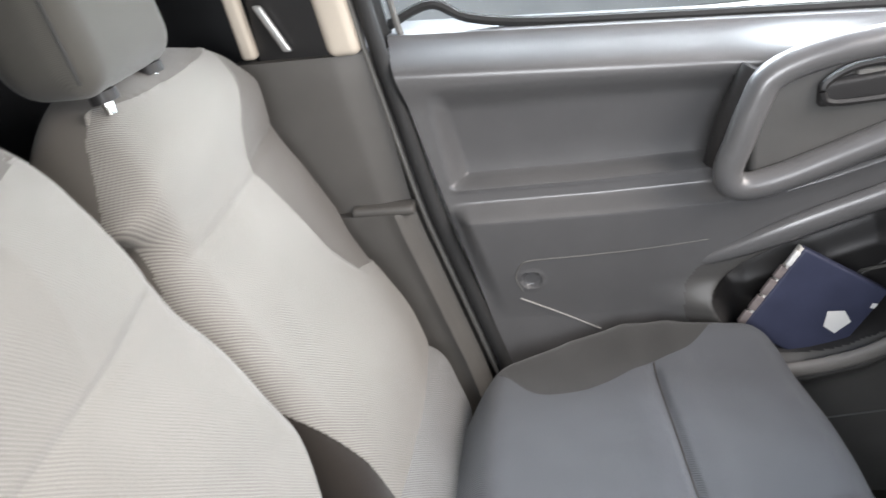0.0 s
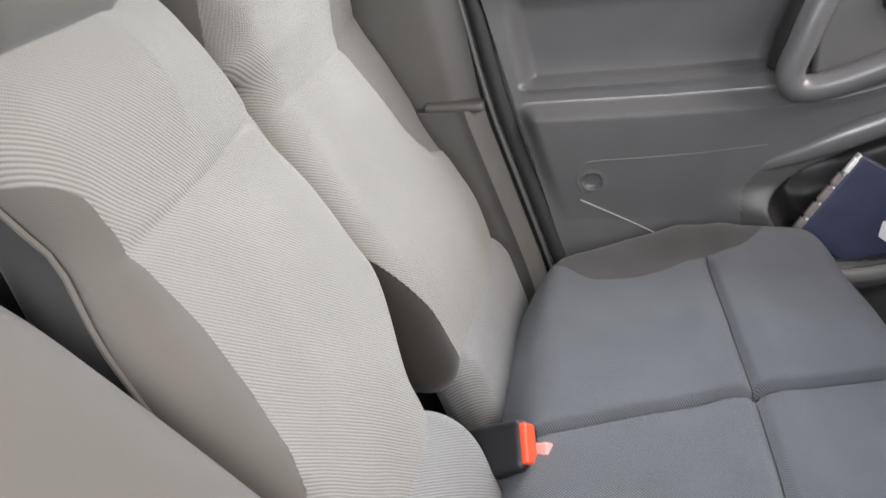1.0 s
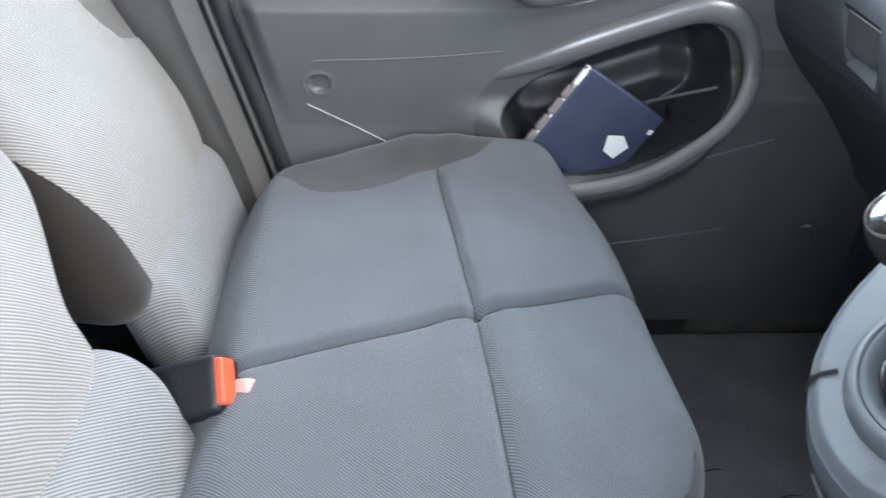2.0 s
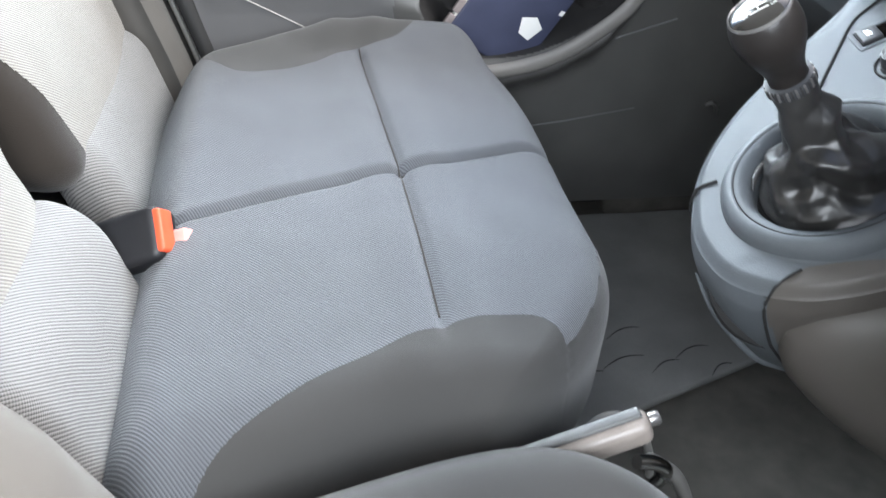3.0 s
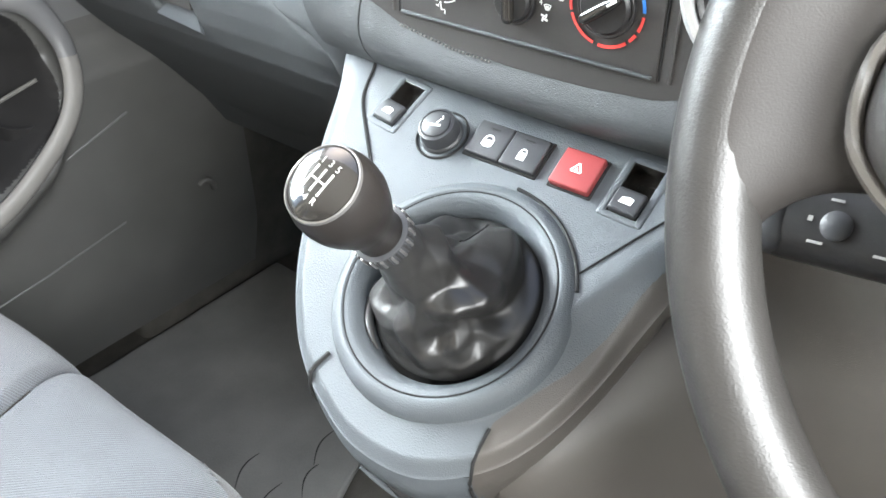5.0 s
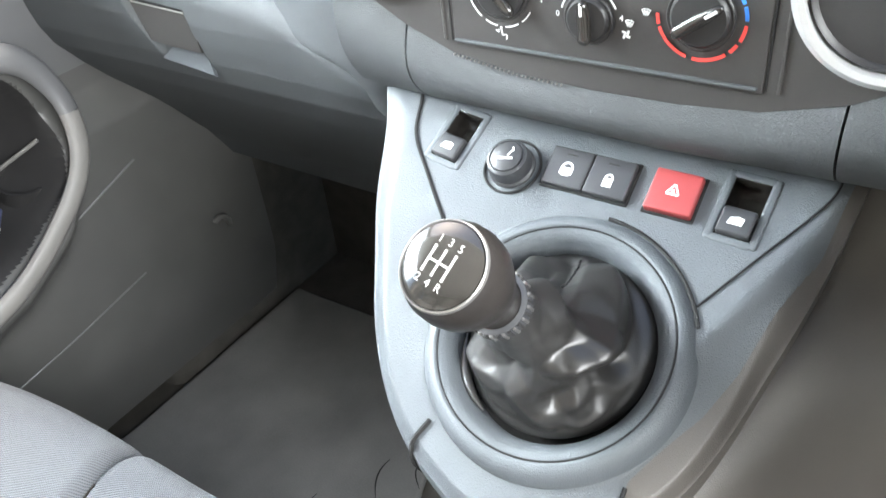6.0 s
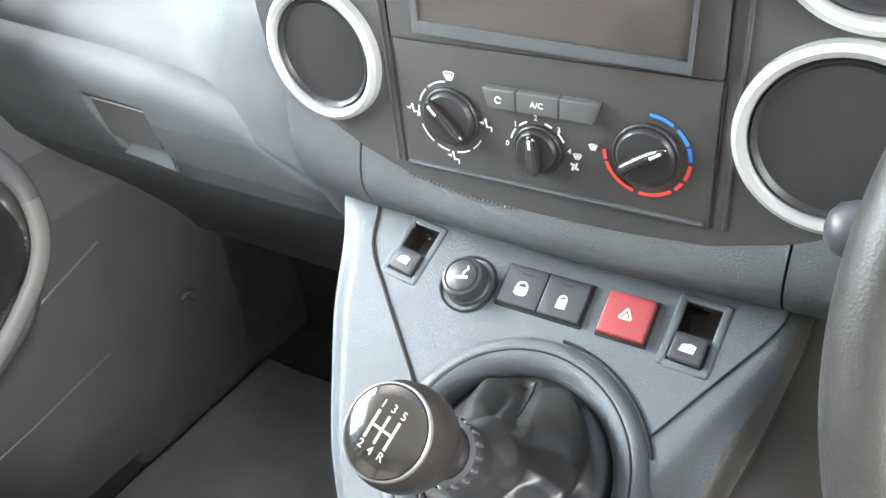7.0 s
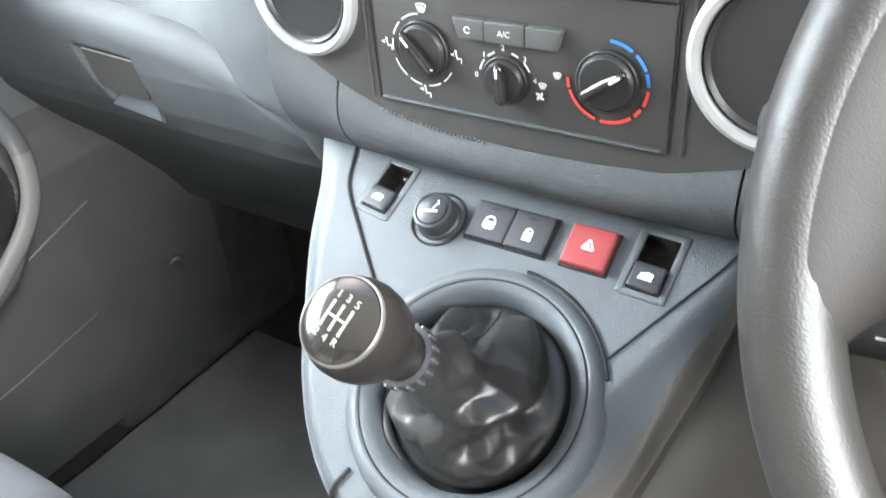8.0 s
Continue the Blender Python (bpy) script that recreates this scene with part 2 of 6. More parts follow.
def split(geo, choose, seams=()):
    """Cuts a mesh by face: choose(centre) names the piece; seams draw points of the cut on to a curve."""
    v, f = np.array(geo[0]), geo[1]
    bins, at = {}, {}
    for q in f:
        key = choose(v[list(q)].mean(0))
        bins.setdefault(key, []).append(q)
        for i in q:
            at.setdefault(i, set()).add(key)
    for i, keys in at.items():
        if len(keys) > 1:
            for seam in seams:
                p = seam(v[i])
                if p is not None:
                    v[i] = p
                    break
    out = {}
    for key, qs in bins.items():
        used = sorted({i for q in qs for i in q})
        back = {i: n for n, i in enumerate(used)}
        out[key] = (v[used], [tuple(back[i] for i in q) for q in qs])
    return out


def seam_axis(axis, line, reach):
    """A seam where one coordinate is a function of the point."""
    def pull(p):
        want = line(p)
        if abs(p[axis] - want) < reach:
            q = np.array(p)
            q[axis] = want
            return q
        return None
    return pull


def seam_line(points, a, b, reach):
    """A seam along a line of points in the coordinates a and b."""
    s0, s1 = np.array(points[:-1]), np.array(points[1:])
    way = s1 - s0
    long = (way * way).sum(1) + 1e-12

    def pull(p):
        c = np.array([p[a], p[b]])
        t = np.clip(((c - s0) * way).sum(1) / long, 0, 1)
        near = s0 + way * t[:, None]
        d = ((near - c) ** 2).sum(1)
        k = int(d.argmin())
        if d[k] > reach * reach:
            return None
        q = np.array(p)
        q[a], q[b] = near[k]
        return q
    return pull


def grid(fn, nu, nv, closed_u=False):
    v = [fn(i / nu, j / nv) for j in range(nv + 1) for i in range(nu if closed_u else nu + 1)]
    w = nu if closed_u else nu + 1
    f = [(j * w + i, j * w + (i + 1) % w, (j + 1) * w + (i + 1) % w, (j + 1) * w + i) for j in range(nv) for i in range(nu)]
    return v, f


def slab(fn, nu, nv, back):
    """A curved sheet with thickness: fn(s, t) is its face; back is the offset to its rear side."""
    v, f = grid(fn, nu, nv)
    k, w = len(v), nu + 1
    b = np.array(back, float)
    v2 = [tuple(np.array(p) + b) for p in v]
    f2 = [tuple(i + k for i in q[::-1]) for q in f]
    rim = [i for i in range(w)] + [j * w + nu for j in range(1, nv + 1)] + [nv * w + i for i in range(nu - 1, -1, -1)] + [j * w for j in range(nv - 1, 0, -1)]
    side = [(rim[i], rim[(i + 1) % len(rim)], rim[(i + 1) % len(rim)] + k, rim[i] + k) for i in range(len(rim))]
    return v + v2, f + f2 + side


def smooth_line(points, n, closed=False):
    """A Catmull-Rom curve through the points, n steps a span."""
    p = np.array(points, float)
    k = len(p)
    out = []
    for i in range(k if closed else k - 1):
        a, b, c, d = (p[(i + o) % k] if closed else p[min(max(i + o, 0), k - 1)] for o in (-1, 0, 1, 2))
        for s in np.arange(n) / n:
            out.append(0.5 * (2 * b + (c - a) * s + (2 * a - 5 * b + 4 * c - d) * s * s + (3 * b - a - 3 * c + d) * s**3))
    if not closed:
        out.append(p[-1])
    return np.array(out)


def tube(points, radius, sides=8, closed=False, flat=1.0, up=(0, 0, 1)):
    p = np.array(points, float)
    k = len(p)
    rad = [radius] * k if np.isscalar(radius) else radius
    v, f = [], []
    ref = np.array(up, float)
    for i in range(k):
        t = p[(i + 1) % k] - p[i - 1] if closed else p[min(i + 1, k - 1)] - p[max(i - 1, 0)]
        t = t / np.linalg.norm(t)
        a = np.cross(t, ref)
        if np.linalg.norm(a) < 1e-3:
            a = np.cross(t, (1, 0.2, 0))
        a /= np.linalg.norm(a)
        b = np.cross(a, t)
        for s in range(sides):
            g = 2 * math.pi * s / sides
            v.append(p[i] + rad[i] * (math.cos(g) * a + math.sin(g) * flat * b))
    for i in range(k if closed else k - 1):
        for s in range(sides):
            j, q = (i + 1) % k, (s + 1) % sides
            f.append((i * sides + s, i * sides + q, j * sides + q, j * sides + s))
    if not closed:
        f += [tuple(range(sides))[::-1], tuple(range((k - 1) * sides, k * sides))]
    return v, f


def lathe(profile, o, axis, sides=40):
    """Turns (radius, height) pairs round an axis through o."""
    axis = np.array(axis, float) / np.linalg.norm(axis)
    a = np.cross(axis, (0, 1, 0.01))
    a /= np.linalg.norm(a)
    b = np.cross(axis, a)
    v, f = [], []
    for r, hh in profile:
        for s in range(sides):
            g = 2 * math.pi * s / sides
            v.append(np.array(o) + r * (math.cos(g) * a + math.sin(g) * b) + hh * axis)
    for j in range(len(profile) - 1):
        for s in range(sides):
            q = (s + 1) % sides
            f.append((j * sides + s, j * sides + q, (j + 1) * sides + q, (j + 1) * sides + s))
    f.append(tuple(range(sides))[::-1])
    f.append(tuple(range((len(profile) - 1) * sides, len(profile) * sides)))
    return v, f


def ring_lathe(profile, o, axis, sides=48):
    """A closed profile turned round an axis: a ring, open in the middle."""
    v, f = lathe(profile, o, axis, sides)
    f = f[:-2]
    k = (len(profile) - 1) * sides
    f += [(k + s, k + (s + 1) % sides, (s + 1) % sides, s) for s in range(sides)]
    return v, f


def prism(points, depth, o=(0, 0, 0), u=(1, 0, 0), w=(0, 1, 0), n=(0, 0, 1)):
    """A flat outline in (u, w), raised by depth along n."""
    k = len(points)
    geo = [(a, b, 0) for a, b in points] + [(a, b, depth) for a, b in points], \
        [tuple(range(k))[::-1], tuple(range(k, 2 * k))] + [(i, (i + 1) % k, (i + 1) % k + k, i + k) for i in range(k)]
    return moved(geo, o, u, w, n)


def arc(r, a0, a1, width, depth, o, u, w, n, c=(0, 0), steps=12):
    """A printed arc of a ring, in degrees."""
    g = [radians(a0 + (a1 - a0) * i / steps) for i in range(steps + 1)]
    pts = [(c[0] + (r + width / 2) * math.cos(t), c[1] + (r + width / 2) * math.sin(t)) for t in g]
    pts += [(c[0] + (r - width / 2) * math.cos(t), c[1] + (r - width / 2) * math.sin(t)) for t in g[::-1]]
    geo = ([(a, b, 0) for a, b in pts] + [(a, b, depth) for a, b in pts], [])
    k, m = len(pts), steps + 1
    for i in range(steps):
        j = 2 * m - 1 - i
        geo[1].append((i, i + 1, j - 1, j))
        geo[1].append((i + k, j + k, j - 1 + k, i + 1 + k))
    for i in range(k):
        geo[1].append((i, (i + 1) % k, (i + 1) % k + k, i + k))
    return moved(geo, o, u, w, n)


def bar(c, size, depth, turn, o, u, w, n):
    """A printed bar at c in (u, w), turned by degrees."""
    g = radians(turn)
    e, d = np.array([math.cos(g), math.sin(g)]) * size[0] / 2, np.array([-math.sin(g), math.cos(g)]) * size[1] / 2
    c = np.array(c, float)
    return prism([c - e - d, c + e - d, c + e + d, c - e + d], depth, o, u, w, n)


def letters(text, size, c, o, u, w, n, turn=0):
    """A word in the built-in font as a mesh, centred at c in (u, w)."""
    cu = bpy.data.curves.new("letters", "FONT")
    cu.body, cu.size, cu.align_x, cu.align_y, cu.extrude = text, size, "CENTER", "CENTER", 0.00012
    ob = bpy.data.objects.new("letters", cu)
    me = bpy.data.meshes.new_from_object(ob)
    g = radians(turn)
    v = [(c[0] + p.co.x * math.cos(g) - p.co.y * math.sin(g), c[1] + p.co.x * math.sin(g) + p.co.y * math.cos(g), p.co.z) for p in me.vertices]
    f = [tuple(q.vertices) for q in me.polygons]
    bpy.data.objects.remove(ob)
    bpy.data.meshes.remove(me)
    return moved((v, f), o, u, w, n)


def step(a, b, x):
    s = min(max((x - a) / (b - a), 0.0), 1.0)
    return s * s * (3 - 2 * s)


def bell(x, c, w):
    return math.exp(-((x - c) / w) ** 2)


def along(x, pairs):
    return float(np.interp(x, [p[0] for p in pairs], [p[1] for p in pairs]))


# ---------------------------------------------------------------- the setting
FLOOR = 0.08
tagged(part("ground", rbox((0, 0, -0.55), (60, 60, 0.05), 0.01, (1, 1, 1), 1), GROUND), "pale dusty concrete ground outside the van", "ground", kind="structure")
# Added wall, kept pale to give a bright view through the window.
tagged(part("backdrop", rbox((0, 9.0, 1.2), (30, 0.15, 1.7), 0.02, (1, 1, 1), 1), RENDERED), "sunlit pale rendered wall across the yard", "wall", kind="structure")
tagged(part("floor", rbox((0.25, 0, FLOOR - 0.03), (1.0, 0.76, 0.03), 0.01, (2, 2, 1), 1), CARPET), "dark brown carpeted cab floor", "floor", kind="structure")


def roof_face(s, t):
    x, y = -0.50 + 1.00 * s, -0.72 + 1.44 * t
    return (x, y, 1.37 - 0.10 * (2 * t - 1) ** 4 - 0.06 * s * s)


tagged(part("ceiling", slab(roof_face, 12, 12, (0, 0, 0.03)), HEADLINER), "pale cloth headliner under the roof", "ceiling", kind="structure")
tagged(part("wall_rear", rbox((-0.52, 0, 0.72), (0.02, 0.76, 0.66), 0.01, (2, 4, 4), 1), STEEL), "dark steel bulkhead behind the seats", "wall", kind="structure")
tagged(part("wall_front", rbox((1.16, 0, 0.40), (0.02, 0.76, 0.45), 0.01, (1, 2, 2), 1), CARPET), "dark carpeted firewall ahead of the footwells", "wall", kind="structure")
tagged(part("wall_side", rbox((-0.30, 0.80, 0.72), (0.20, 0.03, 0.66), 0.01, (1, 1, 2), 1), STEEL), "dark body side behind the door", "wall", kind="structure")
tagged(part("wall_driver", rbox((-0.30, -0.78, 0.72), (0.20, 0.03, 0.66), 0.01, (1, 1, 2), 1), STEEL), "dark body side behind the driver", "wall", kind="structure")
tagged(part("wall_kick", rbox((0.98, 0.735, 0.46), (0.22, 0.03, 0.46), 0.02, (2, 1, 2), 2), CARPET), "dark carpeted side wall of the passenger footwell", "wall", kind="structure")
tagged(part("wall_low", rbox((0.45, 0.775, 0.17), (0.75, 0.025, 0.16), 0.02, (2, 1, 2), 2), PLASTIC_BLACK), "black inner sill under the passenger door", "wall", kind="structure")
# Out of view; added to block light below the driver's window.
tagged(part("door_2", rbox((0.42, -0.775, 0.50), (0.48, 0.025, 0.39), 0.02, (2, 1, 2), 2), PLASTIC_DOOR), "closed grey driver's door lining", "car door", kind="structure")
tagged(part("sill", rbox((0.45, -0.76, 0.07), (0.62, 0.05, 0.06), 0.02, (2, 1, 1), 2), PLASTIC_TRIM), "grey plastic door sill on the driver's side", "sill", kind="structure")
tagged(part("bonnet", rbox((1.75, 0, 0.78), (0.50, 0.72, 0.06), 0.05, (4, 4, 2), 2), BODY), "white painted bonnet ahead of the windscreen", "bonnet", kind="structure")
for sy in (1, -1):
    post = tube(smooth_line([(1.20, 0.74 * sy, 0.90), (0.95, 0.72 * sy, 1.06), (0.70, 0.69 * sy, 1.20), (0.42, 0.66 * sy, 1.32)], 4), 0.035, 8)
    tagged(part("window_pillar", post, PLASTIC_TRIM), "grey trimmed windscreen pillar", "pillar", "windscreen pillars", "structure")

# ---------------------------------------------------------------- centre pillar beside the passenger seat
pillar = thing("door_pillar", (-0.08, 0.70, 0.1), "grey plastic centre pillar trim with a ledge and a sunlit top", "pillar", kind="structure")


def pillar_lower(s, t):
    z = 0.10 + 0.56 * t
    x0, x1 = along(z, [(0.1, 0.0), (0.40, -0.08), (0.66, -0.180)]), along(z, [(0.1, 0.13), (0.40, 0.060), (0.655, -0.016)])
    return (x0 + (x1 - x0) * s, 0.700 - 0.018 * step(0, 0.25, s) * (1 - step(0.80, 1.0, s)) - 0.006 * bell(s, 0.86, 0.06), z)


def pillar_upper(s, t):
    z = 0.66 + 0.225 * t
    x0, x1 = along(z, [(0.66, -0.180), (0.89, -0.24)]), along(z, [(0.655, -0.020), (0.89, -0.052)])
    return (x0 + (x1 - x0) * s, 0.712 - 0.012 * (1 - step(0.72, 1.0, s)) + 0.004 * step(0.9, 1, t), z)


part("lower_trim", slab(pillar_lower, 24, 20, (0, 0.03, 0)), PLASTIC_PILLAR, pillar)
part("upper_trim", slab(pillar_upper, 20, 14, (0, 0.03, 0)), PLASTIC_PILLAR, pillar)
part("ledge", rbox((-0.060, 0.698, 0.664), (0.046, 0.017, 0.007), 0.006, (6, 2, 1), 3), PLASTIC_PILLAR, pillar, "rounded ledge of the pillar trim")
# Black block added to stand for the unlit void behind the posts.
part("seat_belt_slot", rbox((-0.135, 0.735, 0.98), (0.075, 0.015, 0.105), 0.008, (2, 1, 2), 2), PLASTIC_BLACK, pillar, "dark opening above the trim")
part("upper_post", rbox((-0.083, 0.715, 1.10), (0.022, 0.022, 0.215), 0.012, (2, 2, 6), 3, lambda p: p + np.array([-0.16 * (p[2] - 0.9), 0, 0])), CREAM, pillar, "sunlit cream upper pillar trim")
part("inner_post", rbox((-0.215, 0.715, 1.08), (0.010, 0.012, 0.19), 0.006, (1, 1, 4), 2, lambda p: p + np.array([-0.14 * (p[2] - 0.9), 0, 0])), CREAM, pillar, "narrow cream strip of inner body")
part("belt_guide", rbox((-0.162, 0.712, 0.928), (0.006, 0.004, 0.032), 0.003, (1, 1, 3), 2, lambda p: p + np.array([-0.5 * (p[2] - 0.9), 0, 0])), SILVER, pillar, "bright belt guide")
seal_line = smooth_line([(0.115, 0.705, 0.30), (0.088, 0.703, 0.40), (0.050, 0.702, 0.53), (0.012, 0.702, 0.66), (-0.018, 0.706, 0.80), (-0.040, 0.712, 0.90), (-0.060, 0.716, 1.02), (-0.090, 0.70, 1.25)], 5)
part("door_seal", tube(seal_line, 0.012, 10), RUBBER, pillar, "black rubber door seal")
part("seal_lip", tube(seal_line + np.array([-0.018, 0.0, 0.0]), 0.004, 8), PLASTIC_TRIM, pillar, "pale edge strip along the seal")

# ---------------------------------------------------------------- passenger door
door = thing("door_1", (0.38, 0.72, 0.25), "closed grey plastic passenger door with recessed panel, grab handle and map pocket", "car door", kind="structure")


def sill_z(x):
    return 0.893 - 0.045 * x


POCKET = smooth_line([(0.397, 0.498), (0.425, 0.536), (0.46, 0.559), (0.55, 0.604), (0.640, 0.638), (0.684, 0.630), (0.710, 0.600), (0.722, 0.555), (0.710, 0.512), (0.677, 0.478), (0.590, 0.430), (0.50, 0.414), (0.44, 0.428), (0.408, 0.464)], 5, True)
PK0, PK1 = POCKET, np.roll(POCKET, -1, axis=0)
PKD = PK1 - PK0
PKL = (PKD * PKD).sum(1)


def pocket_gap(x, z):
    """Distance to the edge of the map pocket's opening, negative inside it."""
    if x < 0.36 or x > 0.75 or z < 0.38 or z > 0.68:
        return 0.05
    p = np.array([x, z])
    t = np.clip(((p - PK0) * PKD).sum(1) / PKL, 0, 1)
    d = math.sqrt(((PK0 + PKD * t[:, None] - p) ** 2).sum(1).min())
    cross = (PK0[:, 1] > z) != (PK1[:, 1] > z)
    hit = PK0[:, 0] + (z - PK0[:, 1]) / np.where(cross, PKD[:, 1], 1) * PKD[:, 0]
    return -d if int((cross & (x < hit)).sum()) % 2 else d


def door_rear(z):
    return along(z, [(0.12, 0.150), (0.24, 0.135), (0.392, 0.100), (0.656, 0.032), (0.90, -0.028)])


def door_rise(x):
    """How far the lines of the panel climb towards the dashboard."""
    return along(x, [(0.0, -0.001), (0.25, 0.003), (0.40, 0.0088), (0.47, 0.0168), (0.54, 0.0350), (0.62, 0.060), (0.98, 0.060)])


def door_y(x, z):
    y = 0.700
    # rolled sill at the top
    top = sill_z(x)
    y += 0.042 * step(top - 0.045, top + 0.006, z) ** 1.5 - 0.012 * bell(z, top - 0.045, 0.03)
    # hollow of the upper panel
    foot = 0.6845 + door_rise(x)
    left = 0.048 - 0.14 * (z - 0.684)
    inside = step(left - 0.010, left + 0.016, x) * (1 - step(0.50, 0.56, x)) * step(foot, foot + 0.008, z) * (1 - step(0.790, 0.835, z))
    y += 0.040 * inside * (1 - 0.55 * step(0.70, 0.83, z))
    y -= 0.0030 * bell(z, foot - 0.002, 0.0035) * step(0.035, 0.06, x) * (1 - step(0.42, 0.48, x))
    # arm-rest band, rising towards the dashboard
    band = along(x, [(0.0, 0.6535), (0.25, 0.6575), (0.40, 0.6633), (0.47, 0.6713), (0.54, 0.6895), (0.62, 0.7145), (0.75, 0.764)])
    y -= 0.034 * min(max((z - 0.470) / (band - 0.470), 0.0), 1.0) ** 1.2 * (1 - step(band - 0.014, band + 0.008, z)) * step(0.0, 0.03, x - door_rear(z))
    y -= 0.020 * step(0.40, 0.50, x) * step(band - 0.03, band + 0.02, z) * (1 - step(0.84, 0.88, z))
    # lower panel and the map pocket with its thick rim
    mid = along(x, [(0.395, 0.498), (0.46, 0.494), (0.55, 0.517), (0.64, 0.550), (0.717, 0.545)])
    y -= 0.030 * step(0.30, 0.44, x) * (1 - step(mid - 0.02, mid + 0.03, z)) * step(0.08, 0.24, z)
    y += 0.085 * (1 - step(-0.036, 0.003, pocket_gap(x, z)))
    y -= 0.036 * step(0.42, 0.50, x) * (1 - step(0.68, 0.74, x)) * bell(z, along(x, [(0.42, 0.385), (0.52, 0.388), (0.60, 0.408), (0.67, 0.448), (0.74, 0.52)]), 0.028)
    y += 0.010 * (1 - step(0.30, 0.42, z)) * (1 - step(0.3, 0.5, x))
    # round dimple
    d = math.hypot(x - 0.143, z - 0.538)
    y += 0.008 * (1 - step(0.011, 0.0155, d)) - 0.0015 * bell(d, 0.0165, 0.002)
    return y


def door_face(s, t):
    z = 0.12 + (0.905 - 0.12) * t
    x0 = door_rear(z)
    x = x0 + (0.98 - x0) * s
    zz = z - (0.905 - sill_z(x) - 0.004) * step(0.80, 0.905, z) + door_rise(x) * step(0.56, 0.63, z) * (1 - step(0.70, 0.86, z))
    return (x, door_y(x, zz), zz)


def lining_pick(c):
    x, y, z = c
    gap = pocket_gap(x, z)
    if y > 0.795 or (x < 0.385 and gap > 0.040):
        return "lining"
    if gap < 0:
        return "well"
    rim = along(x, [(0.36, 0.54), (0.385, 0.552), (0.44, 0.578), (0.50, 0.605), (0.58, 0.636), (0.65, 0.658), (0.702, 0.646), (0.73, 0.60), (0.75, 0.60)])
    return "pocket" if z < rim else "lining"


lining = split(slab(door_face, 250, 290, (0, 0.11, 0)), lining_pick, (seam_line(np.concatenate([POCKET, POCKET[:1]]), 0, 2, 0.0035),))
part("door_panel", lining["lining"], PLASTIC_DOOR, door, "grained grey door lining with hollow and arm-rest band")
# Darker door plastic paints the shade low on the door, below the rim.
part("map_pocket", lining["pocket"], PLASTIC_POCKET, door, "charcoal map pocket moulding")
# Black instead of the moulding's plastic paints the shade inside the pocket.
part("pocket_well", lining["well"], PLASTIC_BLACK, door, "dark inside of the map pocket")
rim_path = smooth_line([(0.290, 0.724, 0.508), (0.335, 0.709, 0.530), (0.38, 0.694, 0.552), (0.44, 0.681, 0.578), (0.50, 0.673, 0.605), (0.58, 0.668, 0.636), (0.65, 0.664, 0.658), (0.702, 0.658, 0.646), (0.727, 0.650, 0.605), (0.729, 0.640, 0.560), (0.712, 0.634, 0.515), (0.67, 0.630, 0.474), (0.60, 0.628, 0.430), (0.52, 0.628, 0.408), (0.44, 0.632, 0.402), (0.36, 0.645, 0.415)], 6)
rim_size = [0.002 + (0.016 - 0.006 * step(34, 52, k)) * step(0, 26, k) for k in range(len(rim_path))]
part("pocket_brow", tube(rim_path[:53], rim_size[:53], 14, flat=0.6, up=(0, 1, 0)), PLASTIC_DOOR, door, "rounded brow over the map pocket")
# Same rim as the brow; the paler colour paints light on its top.
part("pocket_lip", tube(rim_path[52:], rim_size[52:], 14, flat=0.6, up=(0, 1, 0)), RIM_LIT, door, "pale rounded lip of the map pocket")
# Black tube stands in for the shadow the proud handle leaves behind it.
part("handle_side", tube(smooth_line([(0.405, 0.690, 0.700), (0.412, 0.684, 0.745), (0.426, 0.680, 0.790), (0.442, 0.678, 0.828)], 5), [0.024 - 0.0004 * k for k in range(16)], 12, up=(0, 1, 0)), PLASTIC_BLACK, door, "dark flank of the grab handle")
# Paler material on these ribs paints the highlight along the panel's lines.
rib = smooth_line([(0.128, 0, 0.520), (0.120, 0, 0.545), (0.130, 0, 0.568), (0.150, 0, 0.574), (0.22, 0, 0.577), (0.31, 0, 0.583), (0.39, 0, 0.592)], 6)
part("panel_rib", tube([(x, door_y(x, z) - 0.0004, z) for x, _, z in rib], 0.0011, 6), PLASTIC_TRIM, door, "fine raised line round the lower panel")
part("panel_rib", tube([(x, door_y(x, 0.506 - 0.5345 * (x - 0.124)) - 0.0005, 0.506 - 0.5345 * (x - 0.124)) for x in np.linspace(0.124, 0.240, 12)], 0.0012, 6), PALE, door)
part("panel_seam", tube([(0.50, 0.669, 0.368), (0.60, 0.669, 0.400), (0.70, 0.669, 0.438), (0.80, 0.669, 0.470)], 0.0014, 6), PLASTIC_DOOR, door, "fine seam below the map pocket")
part("panel_seam", tube([(0.52, 0.670, 0.282), (0.64, 0.670, 0.297), (0.76, 0.670, 0.318)], 0.0014, 6), PLASTIC_DOOR, door)
part("pocket_rail", tube([(0.618, 0.757, 0.486), (0.632, 0.746, 0.496), (0.670, 0.718, 0.519), (0.707, 0.690, 0.541)], 0.0026, 8), PLASTIC_TRIM, door, "pale rail at the back of the map pocket")
part("pocket_cup", ring_lathe([(0.030, -0.01), (0.030, 0.010), (0.027, 0.010), (0.026, -0.01)], (0.678, 0.708, 0.494), (0, -0.35, 1), 32), PLASTIC_BLACK, door, "round cup hollow in the pocket")
